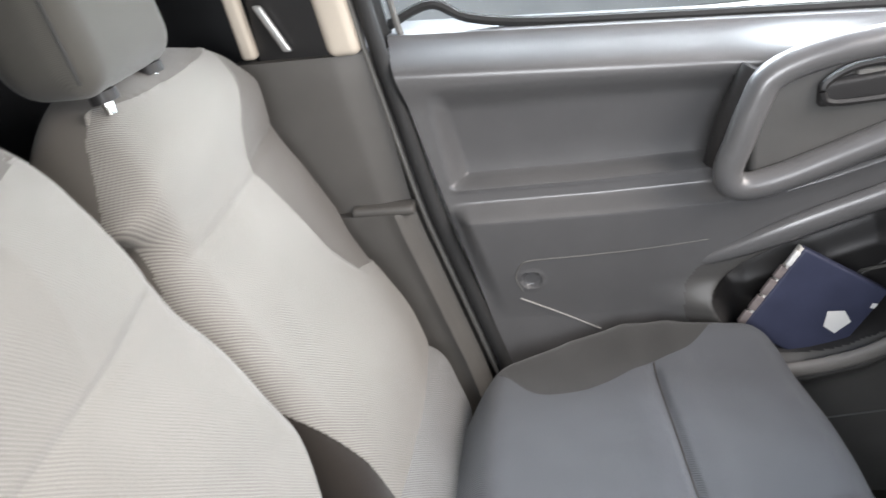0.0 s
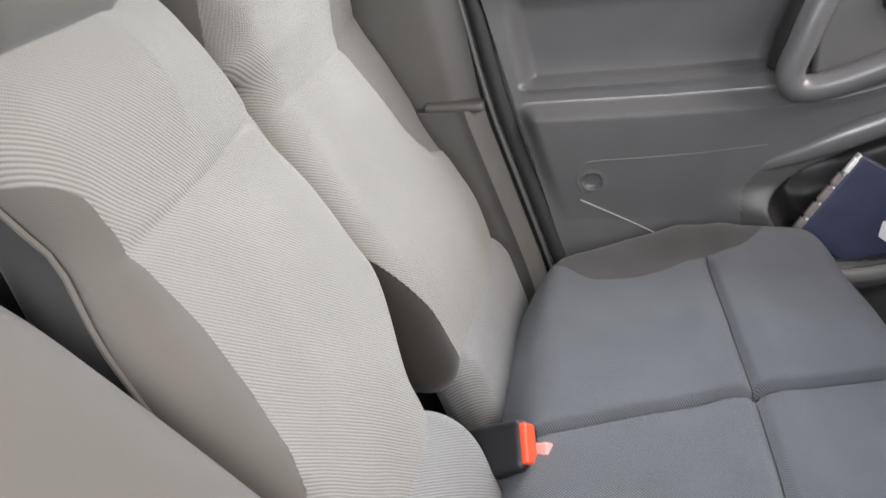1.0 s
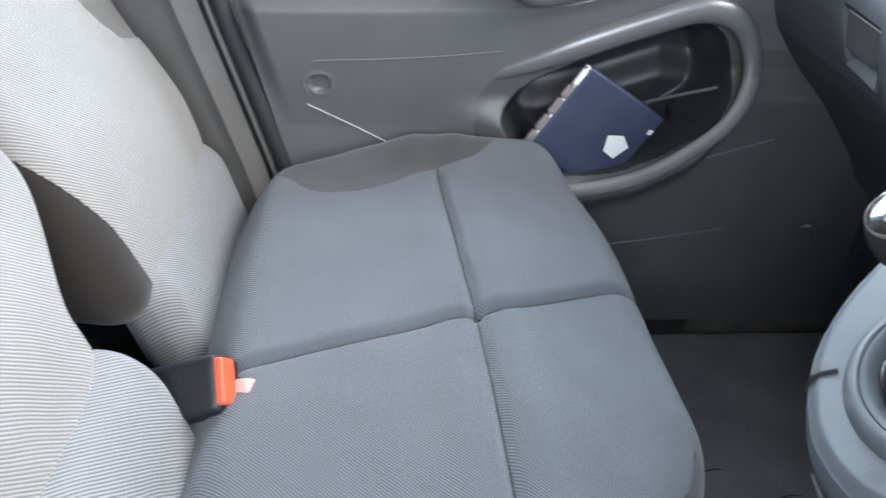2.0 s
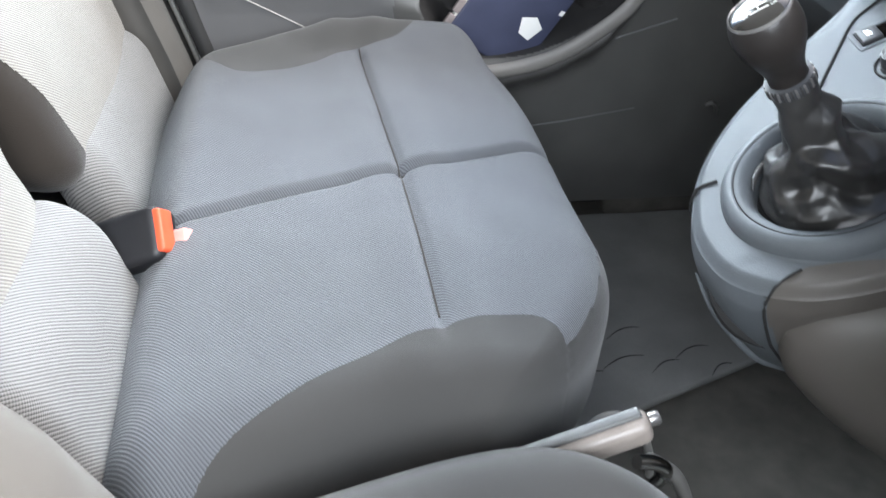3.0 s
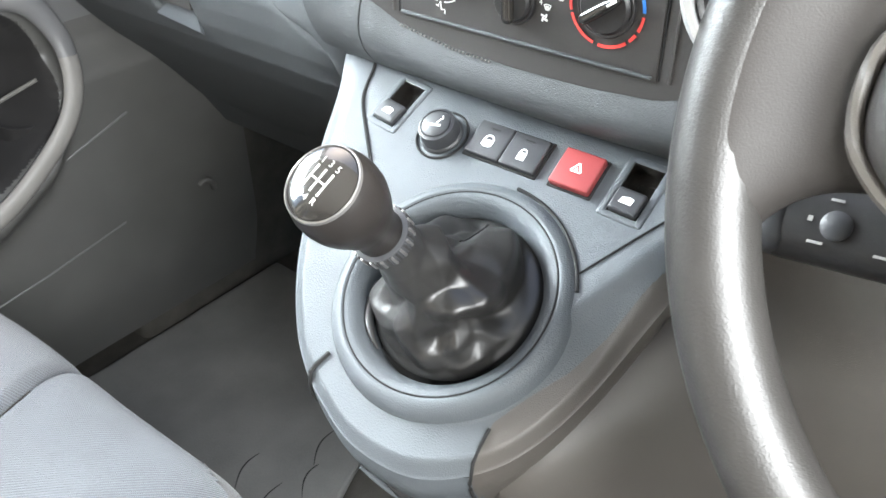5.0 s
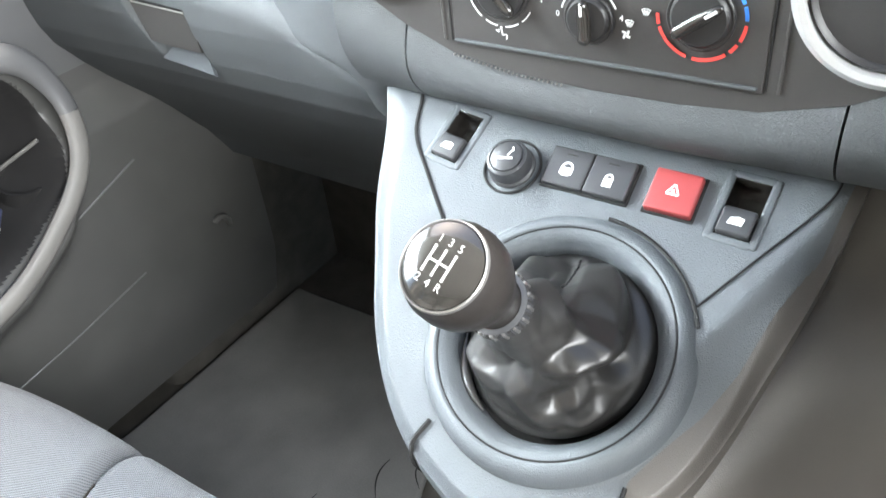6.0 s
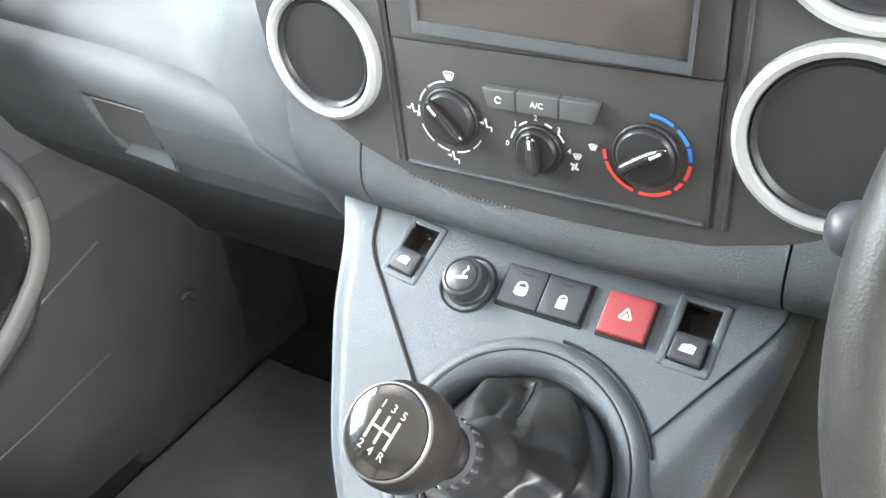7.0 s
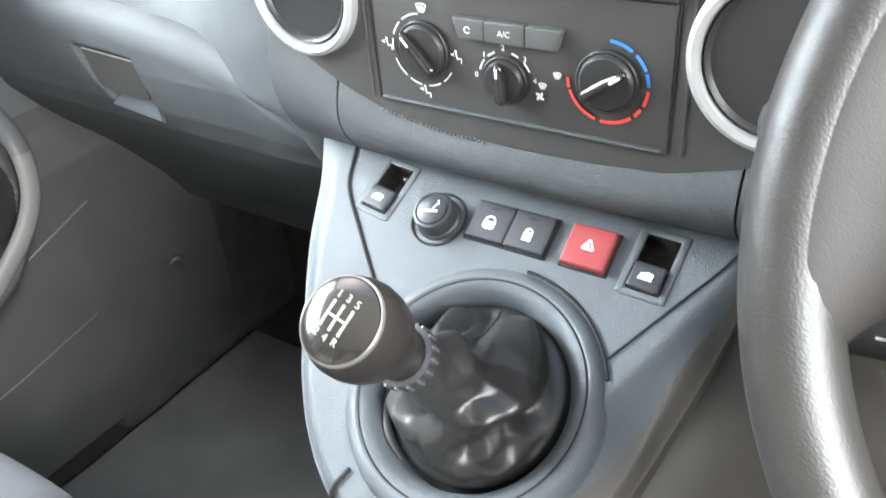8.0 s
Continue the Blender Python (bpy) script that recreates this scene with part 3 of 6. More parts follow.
loop = smooth_line([(0.78, 0.650, 0.858), (0.66, 0.644, 0.862), (0.53, 0.640, 0.852), (0.455, 0.640, 0.828), (0.432, 0.640, 0.790), (0.416, 0.640, 0.745), (0.404, 0.642, 0.705), (0.420, 0.644, 0.683), (0.47, 0.646, 0.690), (0.56, 0.648, 0.722), (0.66, 0.650, 0.757), (0.78, 0.652, 0.792)], 6)
part("grab_handle", tube(loop, 0.019, 14, up=(0, 1, 0)), PLASTIC_DOOR, door, "looped grey grab handle")
part("handle_dish", rbox((0.60, 0.672, 0.775), (0.165, 0.012, 0.075), 0.010, (6, 2, 4), 3, lambda p: p + np.array([0, 0, 0.22 * (p[0] - 0.60)])), PLASTIC_POCKET, door, "grained dish inside the grab handle")
lever = part("door_lever", rbox((0.575, 0.655, 0.800), (0.065, 0.008, 0.017), 0.008, (6, 2, 3), 3, lambda p: p + np.array([0, 0, 0.10 * (p[0] - 0.575)])), PLASTIC_BLACK, door, "black inner door lever")
part("lever_lip", tube(smooth_line([(0.64, 0.650, 0.832), (0.56, 0.650, 0.828), (0.522, 0.650, 0.812), (0.516, 0.650, 0.795), (0.535, 0.650, 0.783), (0.64, 0.650, 0.790)], 5), 0.0055, 8), PLASTIC_BLACK, lever)
part("lever_shadow", rbox((0.59, 0.658, 0.812), (0.036, 0.006, 0.010), 0.004, (3, 1, 2), 2), PLASTIC_TRIM, lever)
part("check_strap", tube(smooth_line([(0.885, 0.668, 0.320), (0.893, 0.664, 0.326), (0.902, 0.662, 0.320), (0.906, 0.664, 0.306)], 4), 0.0045, 8), PLASTIC_POCKET, door, "small grey door check")
tagged(part("door_skin", rbox((0.40, 0.83, 0.46), (0.46, 0.02, 0.42), 0.01, (2, 1, 2), 2), BODY, door), "white painted outer door skin")

window = thing("window_1", (0.38, 0.75, 0.89), "closed passenger door window with a dark rubber edge", "window", kind="structure")
frame_line = smooth_line([(-0.035, 0.765, 0.905), (0.03, 0.768, 0.930), (0.08, 0.768, 0.908), (0.16, 0.768, 0.895), (0.32, 0.768, 0.886), (0.52, 0.768, 0.877), (0.80, 0.768, 0.866)], 6)
part("rubber_edge", tube(frame_line, 0.007, 8), RUBBER, window, "dark rubber weather strip")
pane = part("pane", rbox((0.38, 0.775, 1.10), (0.44, 0.0025, 0.22), 0.002, (1, 1, 1), 1), GLASS, window)
pane.visible_shadow = False
part("rear_frame", tube(smooth_line([(-0.035, 0.765, 0.88), (-0.052, 0.760, 0.98), (-0.085, 0.74, 1.28)], 4), 0.014, 8), RUBBER, window, "black rear window channel")
part("channel_highlight", tube(smooth_line([(-0.008, 0.752, 0.885), (-0.022, 0.748, 0.96), (-0.055, 0.72, 1.28)], 4), 0.005, 6), PLASTIC_TRIM, window)

# ---------------------------------------------------------------- notebook in the map pocket
book = thing("notebook", (0.52, 0.68, 0.40), "navy blue cloth notebook with white label leaning in the door pocket", "notebook")
bu = np.array([0.838, 0.02, -0.545])
bu /= np.linalg.norm(bu)
bn = np.array([0.05, -0.99, -0.02])
bn -= bu * (bn @ bu)
bn /= np.linalg.norm(bn)
bw = np.cross(bn, bu)
bo = np.array([0.513, 0.672, 0.577])
part("cover", moved(rbox((0.070, -0.072, 0.0), (0.070, 0.072, 0.009), 0.004, (6, 6, 1), 3), bo, bu, bw, bn), NAVY, book)
part("pages", moved(rbox((0.072, -0.072, -0.0005), (0.0715, 0.0705, 0.0065), 0.001, (2, 2, 1), 1, lambda p: p + np.array([-0.004, 0, 0])), bo, bu, bw, bn), PAPER, book, "pale page edges")
for k, (a, l) in enumerate(((-0.020, 0.012), (-0.046, 0.010), (-0.072, 0.013), (-0.101, 0.012), (-0.128, 0.011))):
    part("clip", moved(rbox((-0.004, a, 0.003 if k else 0.006), (0.006 if k else 0.004, l, 0.004), 0.002, (1, 2, 1), 2), bo, bu, bw, bn), TAB if k else WHITE, book, "dull brownish page tab" if k else "white page tab")
part("label", prism([(0.086, -0.064), (0.106, -0.052), (0.124, -0.062), (0.116, -0.088), (0.096, -0.086)], 0.0008, bo + bn * 0.009, bu, bw, bn), WHITE, book, "white paper label")
part("corner_mark", prism([(0.131, -0.024), (0.138, -0.022), (0.138, -0.030), (0.132, -0.032)], 0.0006, bo + bn * 0.009, bu, bw, bn), WHITE, book)

# ---------------------------------------------------------------- passenger bench seat
bench = thing("passenger_seat", (0.24, 0.29, FLOOR), "grey ribbed cloth double passenger bench with dark side cloth", "car seat")


def seam_y(x):
    return 0.152 + 0.325 * x


def cross_x(y):
    return along(y, [(0.0, 0.324), (0.26, 0.318), (0.45, 0.304), (0.6, 0.296)])


def bench_bend(p):
    x, y, z = p
    hx = (x - 0.265) / 0.235
    # front edge: full in the middle, swept back towards the door
    cut = 0.42 * max(0.0, y - 0.34) ** 2 + 3.3 * max(0.0, 0.125 - y) ** 2 + 0.004
    if x > 0.265:
        x -= cut * hx
    if y < 0.10:
        y -= 0.055 * (0.10 - y) / 0.172 * (1 - step(0.08, 0.30, x))
    if y > 0.45:
        y = 0.45 + (y - 0.45) * (along(x, [(0.0, 0.535), (0.04, 0.552), (0.10, 0.598), (0.19, 0.655), (0.28, 0.674)]) - 0.45) / 0.222
    up = step(0.34, 0.44, z)
    h = 0.010 * math.cos(min(abs(hx), 1) * math.pi / 2)
    h -= 0.0105 * bell(y, seam_y(x), 0.007) * step(0.06, 0.10, x)
    h -= 0.0085 * bell(x, cross_x(y), 0.006) * step(-0.02, 0.03, y) * (1 - step(0.53, 0.557, y))
    h += 0.004 * bell(x, cross_x(y) - 0.03, 0.02) + 0.004 * bell(x, cross_x(y) + 0.03, 0.02)
    h += 0.006 * (bell(y, 0.43, 0.12) + bell(y, 0.12, 0.09))
    h -= 0.055 * (1 - step(0.035, 0.115, x)) ** 1.5
    h += 0.018 * bell(y, 0.625, 0.05) * step(0.16, 0.31, x)
    # ruffle of the cloth along the seams
    z += up * h + 0.0012 * up * noise.noise((x * 18, y * 18, 3.0))
    return np.array([x, y, z])


OUT_LINE = smooth_line([(0.0, 0.67), (0.055, 0.615), (0.090, 0.562), (0.112, 0.536), (0.135, 0.506), (0.16, 0.495), (0.20, 0.500), (0.229, 0.512), (0.296, 0.554), (0.341, 0.578), (0.378, 0.620), (0.43, 0.708)], 6)
IN_LINE = smooth_line([(0.0, -0.2), (0.10, -0.15), (0.135, -0.107), (0.161, -0.081), (0.206, -0.050), (0.24, -0.032), (0.314, 0.0), (0.352, 0.010), (0.399, 0.0145), (0.419, 0.004), (0.430, -0.021), (0.440, -0.10)], 6)


def out_y(x):
    return float(np.interp(x, OUT_LINE[:, 0], OUT_LINE[:, 1]))


def in_y(x):
    return float(np.interp(x, IN_LINE[:, 0], IN_LINE[:, 1]))


def skirt_z(x, y):
    """Lower edge of the pads, which end in a rounded tip at the inner front corner."""
    return 0.375 + 0.078 * (1 - step(0.10, 0.25, y)) * step(0.36, 0.40, x)


def bench_side(c):
    x, y, z = c
    if y > out_y(x):
        return "outer_side"
    if y < in_y(x):
        return "inner_side"
    if z < skirt_z(x, y):
        return "skirt"
    if y > seam_y(x):
        return "outer_pad"
    return "middle_pad"


pieces = split(rbox((0.272, 0.300, 0.375), (0.242, 0.372, 0.088), (0.055, 0.050, 0.055), (120, 190, 12), 14, bench_bend), bench_side,
               (seam_line(OUT_LINE, 0, 1, 0.007), seam_line(IN_LINE, 0, 1, 0.011), seam_axis(1, lambda p: seam_y(p[0]), 0.004), seam_axis(2, lambda p: skirt_z(p[0], p[1]), 0.004)))
part("outer_pad", pieces["outer_pad"], CLOTH_SHADED, bench, "ribbed grey seat pad by the door")
part("middle_pad", pieces["middle_pad"], CLOTH_SHADED, bench, "ribbed grey middle seat pad")
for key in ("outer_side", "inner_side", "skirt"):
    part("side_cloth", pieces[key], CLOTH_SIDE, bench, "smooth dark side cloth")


def on_pad(points):
    """Lays a line of (x, y) on the cushion's top, a hair above it."""
    v = np.concatenate([pieces["outer_pad"][0], pieces["middle_pad"][0]])
    v = v[v[:, 2] > 0.40]
    out = []
    for x, y in points:
        near = v[((v[:, :2] - (x, y)) ** 2).sum(1).argsort()[:4]]
        out.append((x, y, float(near[:, 2].mean()) + 0.0004))
    out = np.array(out)
    out[1:-1, 2] = (out[:-2, 2] + 2 * out[1:-1, 2] + out[2:, 2]) / 4
    return out


for seam in (on_pad([(x, seam_y(x)) for x in np.linspace(0.09, 0.455, 60)]), on_pad([(cross_x(y), y) for y in np.linspace(0.02, 0.553, 80)])):
    part("seam_stitching", tube(seam, 0.0011, 6), CLOTH_GUSSET, bench, "dark sewn seam across the pads")
part("seat_base", rbox((0.22, 0.30, 0.205), (0.20, 0.30, 0.125), 0.02, (2, 2, 2), 2), PLASTIC_BLACK, bench, "black seat base")

part("frame_tube", tube(smooth_line([(0.520, 0.12, 0.085), (0.528, 0.12, 0.170), (0.546, 0.12, 0.203), (0.575, 0.12, 0.201), (0.604, 0.12, 0.167), (0.622, 0.12, 0.123), (0.630, 0.12, 0.085)], 5), 0.0055, 10), PALE, bench, "pale bent tube of the seat frame")

RECLINE = 0.42


def back_x(z):
    return -RECLINE * (z - 0.45)


def outer_right(z):
    return along(z, [(0.44, 0.305), (0.50, 0.292), (0.56, 0.278), (0.60, 0.264), (0.63, 0.252), (0.70, 0.225), (0.885, 0.222), (0.91, 0.250), (0.93, 0.285), (0.96, 0.36)])


def outer_left(z):
    return along(z, [(0.44, 0.70), (0.60, 0.70), (0.625, 0.610), (0.648, 0.540), (0.70, 0.508), (0.745, 0.498), (0.80, 0.486), (0.83, 0.476), (0.864, 0.489), (0.892, 0.524), (0.92, 0.560), (0.94, 0.60)])


def back_bend(y0, y1, waist, tuck=0.0):
    def bend(p):
        # given as (depth, y, height along the back)
        d, y, z = p
        mid, half = (y0 + y1) / 2, (y1 - y0) / 2
        e = (y - mid) / half
        y = mid + (y - mid) * (1 - (0.10 if tuck or e < 0 else 0.01) * bell(z, waist, 0.05) - (0.04 if tuck else 0.16) * step(0.90, 0.97, z) * abs(e))
        y -= tuck * max(e, 0) * (1 - step(0.57, 0.665, z))
        if tuck:
            y -= max(e, 0) * along(z, [(0.82, 0), (0.84, 0.004), (0.869, 0.012), (0.90, 0.013), (0.94, 0.004)])
        elif e > 0:
            y = mid + (y - mid) * (along(z, [(0.45, 0.632), (0.507, 0.646), (0.557, 0.640), (0.60, 0.630), (0.63, 0.628), (0.66, 0.650), (0.70, 0.676)]) - mid) / half
        z -= (0.008 if tuck else 0.045 if e > 0 else 0.070) * step(0.80, 0.95, z) * abs(e) ** 3
        if tuck:
            z += 0.014 * step(0.78, 0.95, z) * step(-0.4, 0.7, e)
        front = step(-0.02, 0.02, d)
        bulge = 0.020 * bell(z, 0.58, 0.10) + 0.012 * bell(z, 0.90, 0.06) - 0.010 * bell(z, waist, 0.045)
        bulge += 0.010 * math.cos(min(abs(e), 1) * math.pi / 2)
        bulge -= 0.004 * bell(z, 0.815 + 0.012 * e, 0.007) * (1 - step(0.75, 0.98, abs(e)))
        bulge += 0.0015 * noise.noise((y * 14, z * 14, 8.0))
        wing = 0.045 * step(0.80, 0.94, z) * max(e, 0) if tuck else 0.014 * step(-0.004, 0.022, y - outer_left(z)) * step(0.60, 0.68, z) * (1 - step(0.90, 0.94, z))
        return np.array([back_x(z) + d - 0.055 + front * (bulge - wing), y, z - 0.15 * d])
    return bend


outer_geo = rbox((0, 0.4565, 0.70), (0.055, 0.2195, 0.250), (0.045, 0.050, 0.050), (20, 110, 130), 12, back_bend(0.237, 0.676, 0.82))


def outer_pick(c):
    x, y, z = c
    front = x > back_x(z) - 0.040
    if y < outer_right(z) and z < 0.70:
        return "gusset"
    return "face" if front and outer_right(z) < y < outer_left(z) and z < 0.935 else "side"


p2 = split(outer_geo, outer_pick, (seam_axis(1, lambda p: outer_right(p[2]), 0.005), seam_axis(1, lambda p: outer_left(p[2]), 0.009), seam_axis(2, lambda p: 0.935, 0.010)))
outer_back = part("outer_backrest", p2["face"], CLOTH_LIT, bench, "pale ribbed cloth backrest by the door")
part("side_cloth", p2["side"], CLOTH_EDGE, outer_back, "smooth darker edge cloth")
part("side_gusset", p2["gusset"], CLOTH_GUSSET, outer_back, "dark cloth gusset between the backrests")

middle_geo = rbox((0.012, 0.070, 0.708), (0.055, 0.168, 0.243), (0.045, 0.040, 0.050), (16, 90, 130), 12, back_bend(-0.10, 0.24, 0.81, 0.095))


def middle_right(z):
    return along(z, [(0.44, -0.10), (0.55, -0.095), (0.60, -0.080), (0.643, -0.059), (0.684, -0.050), (0.736, -0.045), (0.785, -0.048), (0.813, -0.053), (0.843, -0.064), (0.858, -0.078), (0.866, -0.10), (0.875, -0.2)])


def piping_x(z):
    return back_x(z) - 0.026


def middle_pick(c):
    x, y, z = c
    front = x > back_x(z) - 0.030
    if y < -0.03 and x < piping_x(z) and z < 0.90:
        return "rear"
    return "face" if front and y > middle_right(z) and z < 0.938 and y < 0.236 else "side"


p3 = split(middle_geo, middle_pick, (seam_line([(middle_right(z), z) for z in np.linspace(0.44, 0.87, 120)], 1, 2, 0.007), seam_line([(back_x(0.44) - 0.030, 0.44), (back_x(0.95) - 0.030, 0.95)], 0, 2, 0.006), seam_line([(piping_x(0.46), 0.46), (piping_x(0.90), 0.90)], 0, 2, 0.008), seam_axis(2, lambda p: 0.938, 0.008)))
middle_back = part("middle_backrest", p3["face"], CLOTH_LIT, bench, "pale ribbed cloth middle backrest")
part("side_cloth", p3["side"], CLOTH_EDGE, middle_back, "smooth darker edge cloth")
# Darker cloth here paints the shade on the side behind the piping.
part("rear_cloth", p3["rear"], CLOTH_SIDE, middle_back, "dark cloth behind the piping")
edge_pts = p3["rear"][0]
hem_line = []
for z in np.linspace(0.50, 0.88, 24):
    near = edge_pts[(abs(edge_pts[:, 2] - z) < 0.012) & (abs(edge_pts[:, 0] - piping_x(z)) < 0.012)]
    if len(near):
        hem_line.append((piping_x(z), float(near[:, 1].min()) - 0.0005, z))
part("piping", tube(hem_line, 0.0022, 8), CLOTH_EDGE, middle_back, "sewn piping along the side")


def roll_bend(p):
    x, y, z = p
    return np.array([x - 0.30 * (z - 0.43) + 0.004 * noise.noise((x * 20, y * 12, 1)), y, z])


part("rear_roll", rbox((0.012, 0.028, 0.445), (0.048, 0.128, 0.085), (0.04, 0.03, 0.05), (8, 24, 8), 5, roll_bend), CLOTH_HALF_LIT, bench, "ribbed cloth roll below the middle backrest")
part("rear_roll", rbox((-0.008, 0.455, 0.420), (0.036, 0.172, 0.072), (0.03, 0.03, 0.04), (8, 30, 8), 5, roll_bend), CLOTH_HALF_LIT, bench, "ribbed cloth roll below the outer backrest")
part("rear_shell", rbox((-0.17, 0.25, 0.55), (0.02, 0.36, 0.30), 0.015, (2, 4, 4), 2, lambda p: np.array([p[0] - 0.42 * (p[2] - 0.55), p[1], p[2]])), PLASTIC_BLACK, bench, "dark back shell")


def head_bend(p):
    x, y, z = p
    return np.array([x - 0.20 * (z - 1.0) + 0.012, y, z])


outer_head = part("headrest", rbox((-0.270, 0.385, 1.045), (0.050, 0.100, 0.095), (0.035, 0.035, 0.04), (5, 12, 12), 5, head_bend), CLOTH_HEAD, bench, "dark grey cloth headrest on steel posts")
for y in (0.335, 0.44):
    part("post", tube([(-0.235, y, 0.985), (-0.222, y, 0.93)], 0.0065, 12), CHROME, outer_head, "chrome headrest post")
    part("post_collar", ring_lathe([(0.0135, 0), (0.0135, 0.010), (0.009, 0.012), (0.008, 0)], (-0.224, y, 0.942), (-0.2, 0, 1), 20), PLASTIC_BLACK, outer_head)
part("headrest", rbox((-0.262, 0.022, 1.045), (0.055, 0.092, 0.118), (0.035, 0.030, 0.04), (5, 12, 14), 5, head_bend), CLOTH_HEAD, bench, "grey cloth headrest of the middle seat")

def head_seam(c, h):
    """Stitched seam down the front edge of a headrest, on one side."""
    pts = [(c[0] + h[0] * 0.72, c[1] - h[1] * 0.985, z) for z in np.linspace(c[2] - h[2] * 0.8, c[2] + h[2] * 0.8, 10)]
    return tube([head_bend(np.array(p)) for p in pts], 0.0016, 6)


part("stitched_seam", head_seam((-0.270, 0.385, 1.045), (0.050, 0.100, 0.095)), CLOTH_SIDE, outer_head)

# belt buckle in the fold between the pads
buckle = thing("belt_buckle", (0.03, 0.20, 0.43), "black seat belt buckle with orange-red button between the seat pads", "seat belt buckle")
kn = np.array([0.86, -0.20, 0.40])
kn /= np.linalg.norm(kn)
ku = np.array([-0.06, 0.97, 0.05])
ku -= kn * (ku @ kn)
ku /= np.linalg.norm(ku)
kw = np.cross(kn, ku)
ku, kw = 0.818 * ku + 0.575 * kw, -0.575 * ku + 0.818 * kw
ko = np.array([0.0884, 0.149, 0.479])
part("housing", moved(rbox((-0.001, -0.004, -0.046), (0.026, 0.0185, 0.048), 0.009, (4, 3, 6), 4), ko, ku, kw, kn), BUCKLE, buckle)
part("release_button", moved(rbox((0, 0.002, 0.001), (0.0205, 0.0100, 0.005), 0.003, (3, 2, 1), 2), ko, ku, kw, kn), ORANGE, buckle, "orange-red release button")
part("tongue_mouth", moved(rbox((-0.008, -0.021, -0.003), (0.0135, 0.0150, 0.007), 0.005, (3, 3, 2), 3), ko, ku, kw, kn), BUCKLE, buckle, "black lower lip")
part("worn_tab", moved(rbox((-0.006, -0.0175, 0.009), (0.0075, 0.0105, 0.0085), 0.003, (2, 3, 1), 2), ko, ku, kw, kn), PINK, buckle, "pale worn red tab")
part("mouth_edge", moved(tube([(0.002, -0.010, 0.005), (0.0025, -0.022, 0.005), (0.000, -0.032, 0.004)], 0.0007, 6), ko, ku, kw, kn), SILVER, buckle, "thin bright edge of the mouth")
part("strap", tube(smooth_line([(0.045, 0.195, 0.430), (0.02, 0.21, 0.42), (-0.02, 0.23, 0.40)], 4), 0.018, 8, flat=0.3), BELT, buckle, "black webbing stalk")

# ---------------------------------------------------------------- driver's seat
driver = thing("driver_seat", (0.20, -0.40, FLOOR), "grey cloth driver's seat with dark bolsters", "car seat")


def driver_bend(p):
    x, y, z = p
    e = (y + 0.385) / 0.26
    if x > 0.2:
        x -= 0.11 * max(0.0, abs(e) - 0.45) ** 2 / 0.30
    if e > 0:
        y -= 0.060 * e * (max(0.0, 0.36 - x) / 0.3) ** 2
    up = step(0.36, 0.44, z)
    z += up * 0.020 * bell(x, 0.35, 0.11) * step(0.5, 0.9, e)
    z += up * (0.014 * bell(abs(e), 0.80, 0.22) - 0.012 * bell(e, 0, 0.5) - 0.03 * (1 - step(0.0, 0.12, x)))
    return np.array([x, y, z])


def driver_pick(c):
    x, y, z = c
    return "side" if z < 0.40 or y > driver_line(x) or y < -0.56 else "pad"


def driver_line(x):
    return along(x, [(0.0, -0.21), (0.30, -0.214), (0.38, -0.214), (0.42, -0.211), (0.44, -0.204), (0.455, -0.19), (0.47, -0.165), (0.50, -0.10)])


p4 = split(rbox((0.225, -0.385, 0.390), (0.275, 0.262, 0.085), (0.06, 0.055, 0.055), (50, 60, 6), 6, driver_bend), driver_pick, (seam_line([(x, driver_line(x)) for x in np.linspace(0, 0.5, 80)], 0, 1, 0.009),))
cushion = part("seat_cushion", p4["pad"], CLOTH_SHADED, driver, "ribbed grey seat pad")
part("bolster", p4["side"], CLOTH_SIDE, cushion, "smooth dark bolster cloth")
part("seat_base", rbox((0.20, -0.40, 0.20), (0.20, 0.20, 0.125), 0.02, (2, 2, 2), 2), PLASTIC_BLACK, driver, "black seat base")


def driver_back(p):
    d, y, z = p
    e = (y + 0.405) / 0.285
    s = z - 0.45
    x = 0.085 - 0.42 * s - 0.62 * max(s - 0.10, 0) ** 1.25
    bulge = 0.022 * bell(abs(e), 0.85, 0.25) * step(-0.02, 0.02, d) * (1 - step(0.80, 0.95, z))
    y = -0.405 + (y + 0.405) * (1 - 0.14 * step(0.78, 0.98, z))
    return np.array([x + d - 0.055 + bulge, y, z - 0.25 * d])


p5 = split(rbox((0.008, -0.405, 0.70), (0.055, 0.285, 0.27), (0.05, 0.045, 0.06), (6, 60, 60), 6, driver_back),
           lambda c: "pad" if abs(c[1] + 0.405) < 0.170 and c[0] > 0.085 - 0.42 * (c[2] - 0.45) - 0.62 * max(c[2] - 0.55, 0) ** 1.25 - 0.05 else "side")
back = part("backrest", p5["pad"], CLOTH_LIT, driver, "pale ribbed cloth backrest")
part("bolster", p5["side"], CLOTH_EDGE, back, "smooth grey bolster cloth")
part("slide_bar", tube(smooth_line([(0.46, -0.140, 0.400), (0.505, -0.150, 0.395), (0.530, -0.160, 0.375), (0.548, -0.18, 0.355), (0.555, -0.24, 0.350), (0.555, -0.33, 0.350)], 5), 0.008, 10), PLASTIC_TRIM, driver, "grey seat adjuster bar")

# ---------------------------------------------------------------- hand brake between the seats
brake = thing("hand_brake", (0.36, -0.115, FLOOR), "grey hand brake lever with a push button between the seats", "hand brake")
hb0, hb1 = np.array([0.28, -0.116, 0.400]), np.array([0.458, -0.118, 0.4745])
hu = (hb1 - hb0) / np.linalg.norm(hb1 - hb0)
hn = np.cross(hu, (0, 1, 0))
